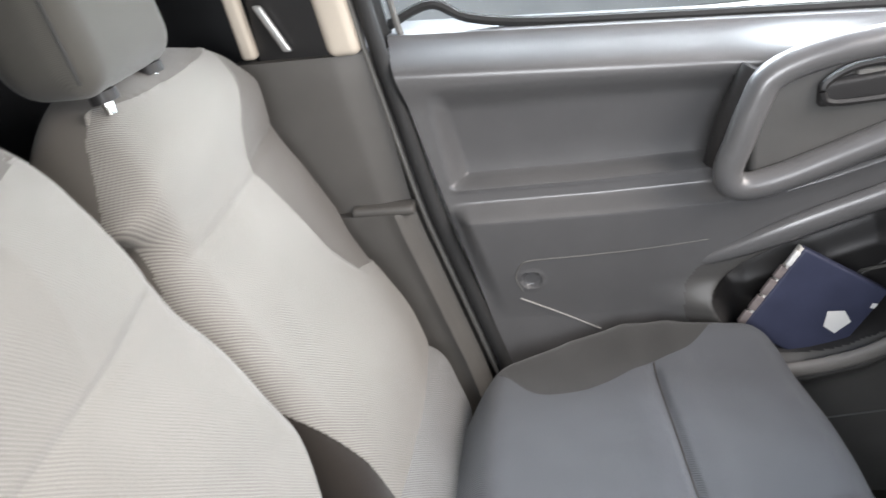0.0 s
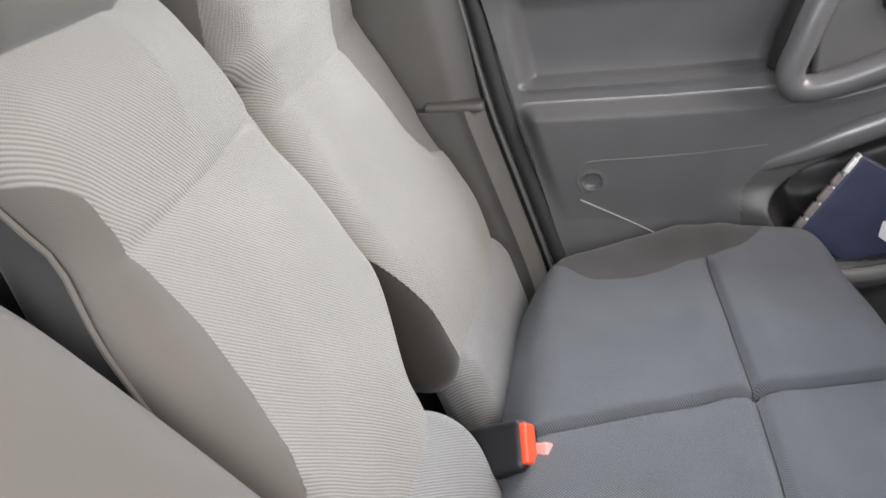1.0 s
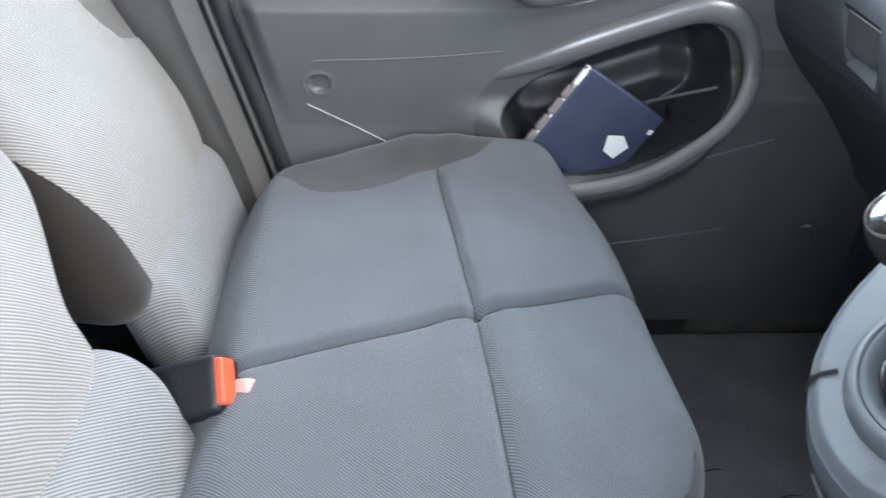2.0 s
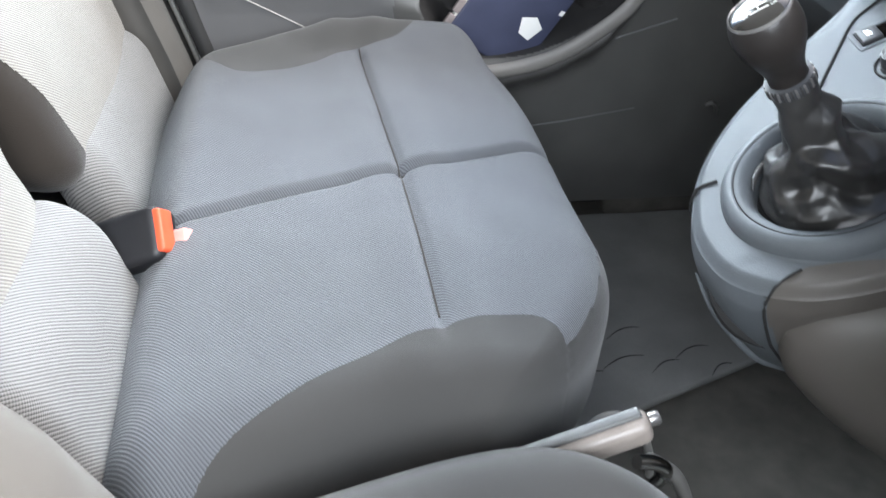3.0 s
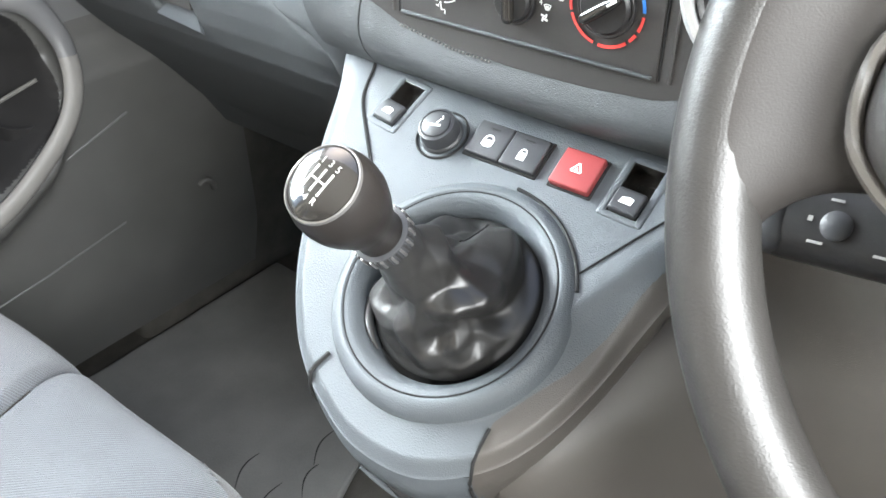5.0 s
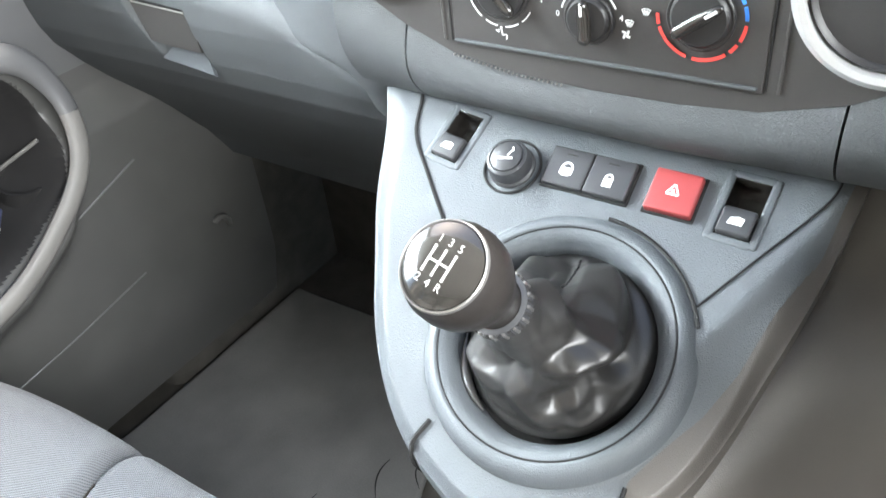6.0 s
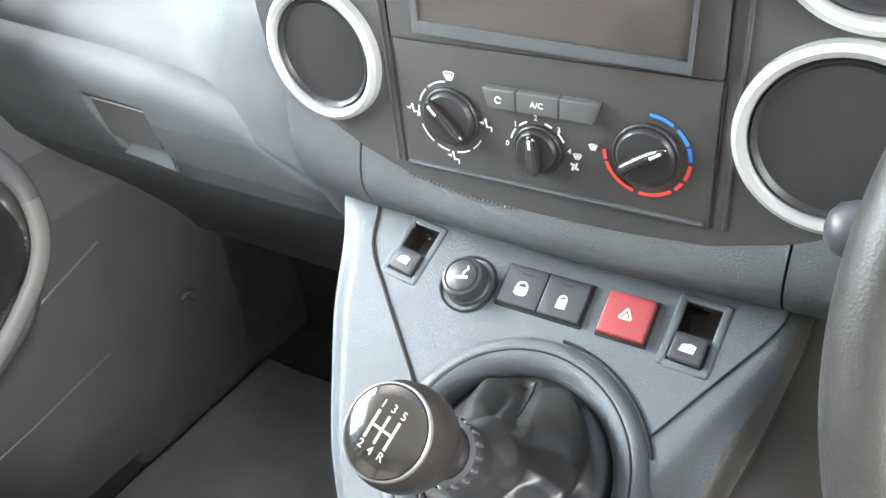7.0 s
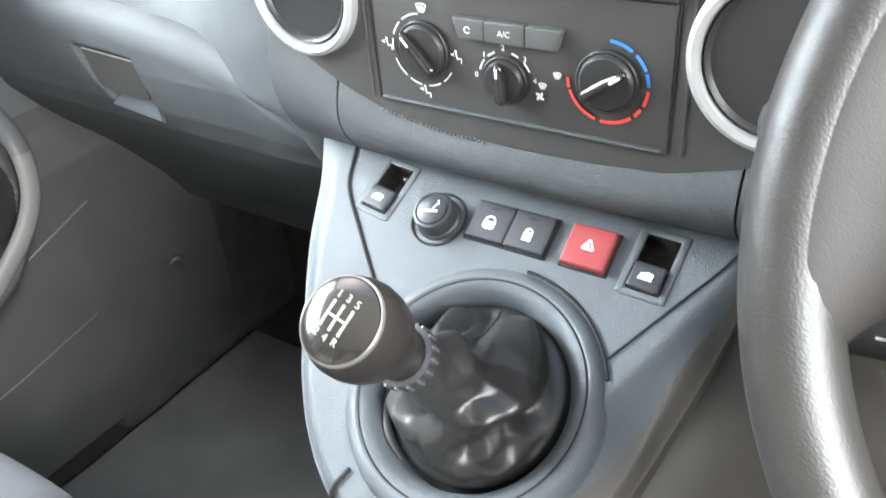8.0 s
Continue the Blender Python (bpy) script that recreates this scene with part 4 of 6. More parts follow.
hn = hn if hn[2] > 0 else -hn
hv = np.cross(hn, hu)
L = np.linalg.norm(hb1 - hb0)
part("grip", moved(rbox((L / 2, 0, 0), (L / 2, 0.0115, 0.012), 0.008, (14, 2, 2), 4), hb0, hu, hv, hn), GRIP, brake)
part("grip_ridge", moved(rbox((L / 2, 0.003, 0.0115), (L / 2 - 0.004, 0.0052, 0.003), 0.0022, (10, 1, 1), 2), hb0, hu, hv, hn), KEYGREY, brake, "worn grey ridge along the grip")
part("push_button", moved(lathe([(0.0, 0), (0.0055, 0.0), (0.0055, 0.0060), (0.0045, 0.0080), (0.0, 0.0085)], (L, 0, 0.004), (1, 0, 0), 20), hb0, hu, hv, hn), DULL_RING, brake, "dull metal push button")
part("housing", rbox((0.36, -0.112, 0.23), (0.12, 0.032, 0.15), 0.02, (4, 2, 3), 3), PLASTIC_BLACK, brake, "black lever housing")
part("gaiter_clip", tube(smooth_line([(0.452, -0.125, 0.440), (0.470, -0.122, 0.432), (0.482, -0.120, 0.418), (0.478, -0.118, 0.400)], 5), 0.006, 10), CHROME, brake, "bright bracket below the lever")
part("guide_loop", tube(smooth_line([(0.470, -0.112, 0.425), (0.492, -0.115, 0.408), (0.508, -0.117, 0.380), (0.518, -0.119, 0.345), (0.520, -0.119, 0.29)], 5), 0.006, 10), PLASTIC_TRIM, brake, "grey cable guide")

# ---------------------------------------------------------------- floor mat
mat_thing = thing("floor_mat", (0.62, 0.45, FLOOR), "worn grey rubber mat in the passenger footwell", "floor mat")


def mat_bend(p):
    x, y, z = p
    return np.array([x, y + (0.35 * (x - 0.63) - 0.035) * (1 - step(0.25, 0.50, y)), z + 0.004 * noise.noise((x * 9, y * 9, 0)) * step(0.26, 0.32, y)])


part("sheet", rbox((0.66, 0.470, FLOOR + 0.008), (0.36, 0.220, 0.007), 0.006, (40, 26, 1), 2, mat_bend), MAT, mat_thing)
for x0, y0, l in ((0.60, 0.275, 0.05), (0.66, 0.30, 0.07), (0.72, 0.285, 0.05), (0.77, 0.31, 0.06), (0.68, 0.36, 0.06), (0.80, 0.27, 0.04)):
    pts = [(x0 + l * (k / 6 - 0.5), y0 + 0.010 * math.sin(k / 6 * 3.0) + 0.02 * (k / 6), FLOOR + 0.0155) for k in range(7)]
    part("split_mark", tube(smooth_line(pts, 3), [0.0003 + 0.0007 * math.sin(math.pi * k / 18) for k in range(19)], 6), GAP, mat_thing, "dark split in the rubber")

# ---------------------------------------------------------------- dashboard
dash = thing("dashboard", (0.95, 0, 0.40), "blue-grey grained plastic dashboard with dark centre fascia", "dashboard")
STATIONS = {
    0.74: [(1.18, 0.96), (1.02, 0.95), (0.92, 0.885), (0.86, 0.820), (0.822, 0.790), (0.790, 0.774), (0.776, 0.760), (0.764, 0.732), (0.764, 0.686), (0.790, 0.640), (0.850, 0.590), (0.92, 0.535), (1.00, 0.49)],
    0.45: [(1.18, 0.97), (1.02, 0.96), (0.92, 0.895), (0.86, 0.828), (0.820, 0.786), (0.786, 0.768), (0.773, 0.752), (0.762, 0.724), (0.764, 0.686), (0.790, 0.640), (0.850, 0.590), (0.92, 0.535), (1.00, 0.49)],
    0.35: [(1.18, 0.98), (1.02, 0.97), (0.90, 0.920), (0.83, 0.860), (0.790, 0.790), (0.775, 0.756), (0.767, 0.738), (0.760, 0.714), (0.764, 0.686), (0.790, 0.640), (0.850, 0.590), (0.92, 0.535), (1.00, 0.49)],
    0.27: [(1.18, 0.985), (1.02, 0.98), (0.88, 0.945), (0.79, 0.900), (0.742, 0.830), (0.738, 0.770), (0.742, 0.725), (0.744, 0.700), (0.764, 0.686), (0.790, 0.640), (0.850, 0.590), (0.92, 0.535), (1.00, 0.49)],
    0.205: [(1.18, 0.99), (1.02, 0.985), (0.86, 0.955), (0.77, 0.910), (0.716, 0.840), (0.712, 0.780), (0.719, 0.730), (0.726, 0.702), (0.738, 0.678), (0.765, 0.635), (0.82, 0.590), (0.90, 0.535), (1.00, 0.49)],
    0.150: [(1.18, 0.99), (1.02, 0.985), (0.85, 0.955), (0.76, 0.915), (0.712, 0.850), (0.706, 0.790), (0.702, 0.745), (0.710, 0.708), (0.730, 0.690), (0.755, 0.640), (0.785, 0.580), (0.83, 0.525), (0.92, 0.50)],
}


def lofted(stations, s, t):
    ys = sorted(stations)
    y = ys[0] + (ys[-1] - ys[0]) * s
    rows = np.array([stations[k] for k in ys])
    n = rows.shape[1] - 1
    i, g = min(int(t * n), n - 1), t * n - min(int(t * n), n - 1)

    def at(col):
        pts = rows[:, min(max(col, 0), n)]
        k = min(max(int(np.searchsorted(ys, y)) - 1, 0), len(ys) - 2)
        w = ys[k + 1] - ys[k]
        u = min(max((y - ys[k]) / w, 0.0), 1.0)
        lean = [(pts[min(j + 1, len(ys) - 1)] - pts[max(j - 1, 0)]) / (ys[min(j + 1, len(ys) - 1)] - ys[max(j - 1, 0)]) for j in (k, k + 1)]
        return (1 + 2 * u) * (1 - u) ** 2 * pts[k] + u * (1 - u) ** 2 * w * lean[0] + u * u * (3 - 2 * u) * pts[k + 1] - u * u * (1 - u) * w * lean[1]

    a, b, c, d = at(i - 1), at(i), at(i + 1), at(i + 2)
    p = 0.5 * (2 * b + (c - a) * g + (2 * a - 5 * b + 4 * c - d) * g * g + (3 * b - a - 3 * c + d) * g**3)
    return (p[0], y, p[1])


part("passenger_side", slab(lambda s, t: lofted(STATIONS, s, t), 60, 72, (0.05, 0, 0)), PLASTIC_DASH, dash, "swept grained passenger side above the glove box")
mirror = {-0.20: [(x, z) for x, z in STATIONS[0.205]], -0.45: [(1.18, 1.0), (1.05, 1.0), (0.95, 0.97), (0.88, 0.93), (0.83, 0.86), (0.80, 0.80), (0.79, 0.76), (0.785, 0.73), (0.79, 0.70), (0.795, 0.66), (0.80, 0.62), (0.83, 0.56), (0.92, 0.50)], -0.74: [(x, z) for x, z in STATIONS[0.74]]}
part("driver_side", slab(lambda s, t: lofted(mirror, s, t), 30, 60, (0.05, 0, 0)), PLASTIC_DASH, dash)
centre = {-0.205: STATIONS[0.150], 0.152: STATIONS[0.150]}
part("centre_body", slab(lambda s, t: tuple(np.array(lofted(centre, s, t)) + np.array([0.012, 0, 0])), 10, 48, (0.05, 0, 0)), PLASTIC_DASH, dash)
KNEE = {
    -0.055: [(0.76, 0.640), (0.72, 0.600), (0.66, 0.565), (0.60, 0.540), (0.585, 0.505), (0.612, 0.465), (0.68, 0.42), (0.80, 0.38)],
    -0.100: [(0.73, 0.655), (0.68, 0.615), (0.61, 0.585), (0.566, 0.555), (0.560, 0.515), (0.592, 0.470), (0.67, 0.41), (0.80, 0.37)],
    -0.135: [(0.735, 0.680), (0.700, 0.632), (0.640, 0.596), (0.598, 0.560), (0.590, 0.512), (0.618, 0.462), (0.69, 0.405), (0.81, 0.365)],
    -0.165: [(0.750, 0.705), (0.722, 0.655), (0.690, 0.610), (0.652, 0.562), (0.640, 0.505), (0.665, 0.452), (0.73, 0.395), (0.83, 0.365)],
    -0.22: [(0.77, 0.72), (0.745, 0.67), (0.722, 0.61), (0.705, 0.555), (0.700, 0.49), (0.72, 0.43), (0.77, 0.39), (0.85, 0.37)],
    -0.50: [(0.79, 0.73), (0.765, 0.68), (0.745, 0.62), (0.735, 0.555), (0.735, 0.49), (0.75, 0.44), (0.79, 0.40), (0.86, 0.38)],
    -0.74: [(0.80, 0.73), (0.775, 0.68), (0.755, 0.62), (0.745, 0.555), (0.745, 0.49), (0.76, 0.44), (0.80, 0.40), (0.86, 0.38)],
}
part("knee_panel", slab(lambda s, t: lofted(KNEE, s, t), 50, 40, (0.04, 0, 0)), PLASTIC_KNEE, dash, "dark grained knee panel below the wheel")
part("column_shroud", rbox((0.665, -0.37, 0.775), (0.085, 0.060, 0.055), 0.03, (5, 5, 4), 4, lambda p: p + np.array([0, 0, -0.45 * (p[0] - 0.665)])), PLASTIC_BLACK, dash, "black steering column shroud")
part("instrument_hood", rbox((0.83, -0.37, 0.94), (0.10, 0.17, 0.055), 0.045, (5, 8, 4), 4), PLASTIC_FASCIA, dash, "dark instrument hood")

PU, PW, PN = np.array([0, -1.0, 0]), np.array([0, 0, 1.0]), np.array([-1.0, 0, 0])
outline = [(0.186, 0.985), (0.196, 0.90), (0.199, 0.84), (0.196, 0.805), (0.184, 0.787), (0.164, 0.775), (0.131, 0.757), (0.097, 0.744), (0.05, 0.737), (0.0, 0.735), (-0.05, 0.736), (-0.095, 0.740), (-0.136, 0.752), (-0.17, 0.770), (-0.205, 0.80), (-0.222, 0.85), (-0.222, 0.985)]
part("fascia", prism([(-y, z) for y, z in outline], 0.012, (0.712, 0, 0), PU, PW, PN), PLASTIC_FASCIA, dash, "charcoal centre fascia", smooth=False)

for y0, y1, r in ((-0.0962, -0.0975, 0.0007), (-0.1030, -0.1055, 0.0013), (0.0958, 0.0975, 0.0007), (0.1010, 0.1030, 0.0011)):
    part("fascia_ridge", tube([(0.7000, y0, 0.752), (0.6995, (y0 + y1) / 2, 0.87), (0.6995, y1, 0.98)], r, 8), GAP if r < 0.001 else PLASTIC_FASCIA, dash, "dark joint in the fascia" if r < 0.001 else "raised ridge beside the display")


def low_edge(y):
    return along(y, [(-0.30, 0.80), (-0.205, 0.80), (-0.17, 0.770), (-0.136, 0.752), (-0.095, 0.740), (-0.05, 0.736), (0.0, 0.735), (0.05, 0.737), (0.097, 0.744), (0.131, 0.757), (0.164, 0.775), (0.185, 0.788)])


def lip(y0, y1):
    def face(s, t):
        y = y0 + (y1 - y0) * s
        z1 = low_edge(y)
        z0 = along(y, [(-0.20, 0.702), (-0.136, 0.700), (-0.04, 0.697), (0.05, 0.699), (0.134, 0.700), (0.19, 0.703)])
        z = z0 + (z1 - z0) * t
        x = 0.7005 - 0.0075 * math.sin(math.pi * min(t * 0.9 + 0.1, 1)) + 0.016 * (1 - t) ** 3
        return (x, y, z)
    return slab(face, 40, 16, (0.02, 0, 0))


part("lower_lip", lip(-0.1355, 0.1305), PLASTIC_DASH, dash, "grained lip under the fascia")
part("lower_lip", lip(0.132, 0.188), PLASTIC_DASH, dash)
part("lower_lip", lip(-0.205, -0.137), PLASTIC_DASH, dash)
for k in range(26):
    y = 0.095 - 0.0030 * k
    part("lip_notch", rbox((0.6990, y, low_edge(y) - 0.0008), (0.0009, 0.0004, 0.0006), 0.0002, (1, 1, 1), 1), PLASTIC_TRIM, dash)


def vent(c, r, x=0.700):
    o = np.array([x, c[0], c[1]])
    v = part("air_vent", lathe([(r * 0.9, 0.0015), (r * 0.86, -0.0), (r * 0.5, -0.0), (r * 0.15, 0.0006), (0.0005, 0.0008)], o, PN, 48), PLASTIC_BLACK, dash, "round dark air vent with a satin silver ring")
    part("ring", ring_lathe([(r + 0.0045, 0.0005), (r + 0.004, 0.0055), (r + 0.001, 0.0075), (r - 0.002, 0.006), (r - 0.0035, 0.001), (r - 0.0035, -0.004), (r + 0.0045, -0.004)], o, PN, 64), SILVER, v, "satin silver ring")
    part("inner_ring", ring_lathe([(r - 0.0035, 0.0015), (r - 0.0045, 0.004), (r - 0.007, 0.002), (r - 0.008, -0.002), (r - 0.0035, -0.002)], o, PN, 64), PLASTIC_BLACK, v)
    return v


vent((0.148, 0.8165), 0.0385)
vent((-0.149, 0.812), 0.0430)
vent((-0.155, 0.912), 0.0455, 0.7005)

# glove box lid with its latch
def lid_top(y):
    return along(y, [(0.20, 0.688), (0.214, 0.696), (0.25, 0.714), (0.28, 0.726), (0.31, 0.735), (0.35, 0.742), (0.40, 0.748), (0.48, 0.754), (0.72, 0.765)])


PIT = [(0.503, 0.718), (0.415, 0.7145), (0.407, 0.650), (0.475, 0.656)]


def pit_depth(y, z):
    """Depth of the latch recess: deep under its upper edge, ramping out to its foot."""
    d = 1.0
    for k in range(4):
        (y0, z0), (y1, z1) = PIT[k], PIT[(k + 1) % 4]
        ey, ez = y1 - y0, z1 - z0
        d = min(d, ((z - z0) * ey - (y - y0) * ez) / math.hypot(ey, ez))
    return step(0.0, 0.0035, d) * (0.0075 * step(0.650, 0.676, z) ** 0.8)


def lid_face(s, t):
    y = 0.203 + 0.517 * s
    z = lid_top(y) - (lid_top(y) - 0.40) * t
    down = lid_top(y) - z
    x = along(z, [(0.40, 0.955), (0.45, 0.925), (0.50, 0.885), (0.55, 0.842), (0.60, 0.798), (0.635, 0.7705), (0.66, 0.7590), (0.68, 0.7535), (0.70, 0.7495), (0.76, 0.7475)])
    x = x - 0.012 * (1 - step(0.21, 0.30, y)) * step(0.64, 0.70, z)
    roll = max(0.0, 0.028 - down) / 0.028
    return (x - 0.004 + pit_depth(y, z) + 0.024 * (1 - math.sqrt(max(0.0, 1 - roll * roll))), y, z)


part("glove_box_lid", slab(lid_face, 220, 140, (0.014, 0, 0)), PLASTIC_DASH, dash, "grained glove box lid with a rolled upper edge")
latch = part("latch_flap", join(prism([(-0.5000, 0.7145), (-0.4170, 0.7110), (-0.4125, 0.6715), (-0.457, 0.6725), (-0.4810, 0.6740)], 0.006, (0.7570, 0, 0), (0, -1, 0), (0, 0, 1), (-1, 0, 0))), PLASTIC_FASCIA, dash, "dark grey glove box latch flap", smooth=False)
part("latch_lip", tube([(0.7508, 0.493, 0.7115), (0.7508, 0.421, 0.7085)], 0.0013, 8), PALE, latch, "pale worn edge of the latch")
# Dark tube paints the shadow line along the recess's upper edge.
part("latch_gap", tube([(0.7490, 0.500, 0.7160), (0.7490, 0.417, 0.7125)], 0.0022, 8), GAP, dash, "dark gap over the latch")
ramp_top, ramp_foot = [(0.7580, 0.456, 0.6715), (0.7580, 0.415, 0.6705)], [(0.7535, 0.406, 0.6495), (0.7535, 0.476, 0.6560)]
ramp = ramp_top + ramp_foot
# Paler plastic than the lid paints the light caught by this ramp.
part("latch_plate", (ramp + [(x + 0.004, y, z - 0.003) for x, y, z in ramp], [(0, 1, 2, 3), (7, 6, 5, 4), (0, 1, 5, 4), (1, 2, 6, 5), (2, 3, 7, 6), (3, 0, 4, 7)]), PLASTIC_CONSOLE, dash, "pale sloping finger plate", smooth=False)

# ---------------------------------------------------------------- display above the climate controls
display = thing("display", (0.70, 0, 0.83), "dark switched-off display screen in a grey bezel", "display")
part("bezel", rbox((0.7025, -0.001, 0.9070), (0.006, 0.0945, 0.0735), 0.0015, (1, 2, 2), 2), PLASTIC_FASCIA, display, "charcoal bezel")
part("screen_glass", rbox((0.6985, -0.005, 0.9085), (0.0045, 0.0765, 0.066), 0.001, (1, 1, 1), 1), SCREEN, display, "dark glass")
for g in (((-0.0745, 0.8400), (0.0815, 0.8365), (0.0795, 0.8425), (-0.071, 0.8470)), ((0.0815, 0.8365), (0.0855, 0.975), (0.0842, 0.975), (0.0795, 0.8425)), ((-0.0745, 0.8400), (-0.071, 0.8470), (-0.0730, 0.975), (-0.0760, 0.975))):
    part("inner_edge", prism(g, 0.002, (0.6945, 0, 0), PU, PW, PN), PLASTIC_DASH, display, "pale bevelled edge round the glass", smooth=False)
so = (0.6935, 0, 0)
part("icon", join(bar((-0.048, 0.872), (0.0005, 0.010), 0.0003, 0, so, PU, PW, PN), bar((-0.036, 0.872), (0.0005, 0.010), 0.0003, 0, so, PU, PW, PN), arc(0.0028, 0, 360, 0.001, 0.0003, so, PU, PW, PN, (-0.042, 0.872), 16)), WHITE, display, "small pale screen icon", smooth=False)

# ---------------------------------------------------------------- climate controls
climate = thing("climate_panel", (0.70, 0, 0.75), "black climate control panel with three rotary dials", "control panel")
XF = 0.6975
part("panel", rbox((0.7045, -0.001, 0.7915), (0.0058, 0.0942, 0.0412), 0.0008, (1, 2, 2), 2), PLASTIC_FASCIA, climate)
part("foot_rail", rbox((0.6985, 0.0, 0.7535), (0.0022, 0.0925, 0.0009), 0.0007, (1, 6, 1), 2), PLASTIC_DASH, climate, "grey rail along the foot of the panel")
po = (XF, 0, 0)


def dial(c, r, turn, bar_w, proud):
    """c in (u, w); the pointer bar lies along turn degrees."""
    o = np.array([XF, -c[0], c[1]])
    d = part("dial", lathe([(r + 0.002, -0.001), (r + 0.002, 0.0012), (r + 0.0012, 0.0020), (r * 0.99, 0.0018), (r * 0.96, proud * 0.34), (r * 0.88, proud * 0.46), (0.0005, proud * 0.50)], o, PN, 40), PLASTIC_BLACK, climate, "black rotary dial")
    g = radians(turn)
    ub, wb = math.cos(g) * PU + math.sin(g) * PW, -math.sin(g) * PU + math.cos(g) * PW
    part("grip", moved(rbox((0, 0, proud * 0.72), (r * 0.98, bar_w, proud * 0.32), (r * 0.3, bar_w * 0.9, 0.0026), (8, 2, 2), 4, lambda p: p * np.array([1, 1 - 0.35 * step(0, r, p[0]), 1])), o, ub, wb, PN), GLOSS, d, "raised grip of the dial")
    part("mark", moved(rbox((r * 0.60, 0, proud * 1.045), (r * 0.22, 0.0008, 0.0003), 0.0002, (1, 1, 1), 1), o, ub, wb, PN), WHITE, d, "white pointer mark")
    return d


dial((-0.0575, 0.7890), 0.0165, 132, 0.0034, 0.0095)
dial((-0.0015, 0.7790), 0.0128, 93, 0.0040, 0.0100)
dial((0.0605, 0.7880), 0.0160, 36, 0.0036, 0.0095)
air = []
for a0, a1 in ((95, 128), (136, 160), (168, 186), (200, 232), (240, 262), (276, 300), (308, 330)):
    air.append(arc(0.0222, a0, a1, 0.0008, 0.0003, po, PU, PW, PN, (-0.0575, 0.7890), 8))
part("air_marks", join(*air), WHITE, climate, "white dial marks", smooth=False)
fan = []
for a0, a1 in ((165, 142), (130, 112), (75, 60), (45, 25)):
    fan.append(arc(0.0172, a0, a1, 0.0009, 0.0003, po, PU, PW, PN, (-0.0015, 0.7790), 8))
part("fan_marks", join(*fan), WHITE, climate, "white fan marks", smooth=False)
for txt, a in (("0", 178), ("1", 135), ("2", 93), ("3", 48), ("4", 8)):
    part("fan_number", letters(txt, 0.0046, (-0.0015 + 0.0192 * math.cos(radians(a)), 0.7790 + 0.0192 * math.sin(radians(a))), po + PN * 0.0002, PU, PW, PN), WHITE, climate, "white fan speed number", smooth=False)
for a0, a1, m in ((88, 55, BLUE), (48, 24, BLUE), (20, 2, BLUE), (-4, -26, REDPRINT), (-32, -46, REDPRINT), (-52, -98, REDPRINT), (-106, -160, REDPRINT), (-164, -178, REDPRINT)):
    part("heat_arc", arc(0.0230, a0, a1, 0.0019, 0.0003, po, PU, PW, PN, (0.0605, 0.7880), 10), m, climate, "blue heat arc" if m is BLUE else "red heat arc", smooth=False)


def demist(c, k):
    """A windscreen outline with three rising streams."""
    rim = [(-0.0046, 0.0022), (-0.0024, 0.0032), (0.0024, 0.0032), (0.0046, 0.0022), (0.0026, -0.0024), (-0.0026, -0.0024)]
    geo = []
    for i in range(6):
        p, q = np.array(rim[i]) * k, np.array(rim[(i + 1) % 6]) * k
        geo.append(bar((c + (p + q) / 2), (float(np.linalg.norm(q - p)) + 0.0004, 0.0006), 0.0003, math.degrees(math.atan2(q[1] - p[1], q[0] - p[0])), po, PU, PW, PN))
    geo += [bar((c[0] + d * k, c[1] - 0.0010 * k + e * k), (0.0006, 0.0030 * k), 0.0003, t, po, PU, PW, PN) for d in (-0.0018, 0, 0.0018) for e, t in ((0.0012, 12), (-0.0014, -12))]
    return join(*geo)


def seated(c):
    """A seated figure of bars with an arrow blown at it."""
    bits = ((-0.0008, 0.0026, 0.0013, 0.0013, 0), (-0.0004, 0.0002, 0.0007, 0.0032, 12), (0.0012, -0.0016, 0.0032, 0.0007, 8), (0.0028, -0.0030, 0.0007, 0.0026, -6), (-0.0034, 0.0002, 0.0026, 0.0006, -20), (-0.0026, 0.0010, 0.0012, 0.0006, 40))
    return join(*[bar((c[0] + a, c[1] + b), (w, h), 0.0003, t, po, PU, PW, PN) for a, b, w, h, t in bits])


part("symbol", demist((-0.0565, 0.8150), 0.75), WHITE, climate, "white windscreen symbol", smooth=False)
part("symbol", demist((0.0312, 0.7870), 0.5), WHITE, climate, "small white windscreen symbol", smooth=False)
part("symbol", demist((0.0222, 0.7795), 0.5), WHITE, climate, "small white windscreen symbol", smooth=False)
for c in ((-0.0835, 0.7905), (-0.0335, 0.7890), (-0.0575, 0.7635)):
    part("symbol", seated(c), WHITE, climate, "white air flow symbol", smooth=False)
part("symbol", join(*[bar((0.0205 + 0.0016 * math.cos(radians(a)), 0.7730 + 0.0016 * math.sin(radians(a))), (0.0026, 0.0012), 0.0003, a + 30, po, PU, PW, PN) for a in (45, 135, 225, 315)]), WHITE, climate, "white fan symbol", smooth=False)
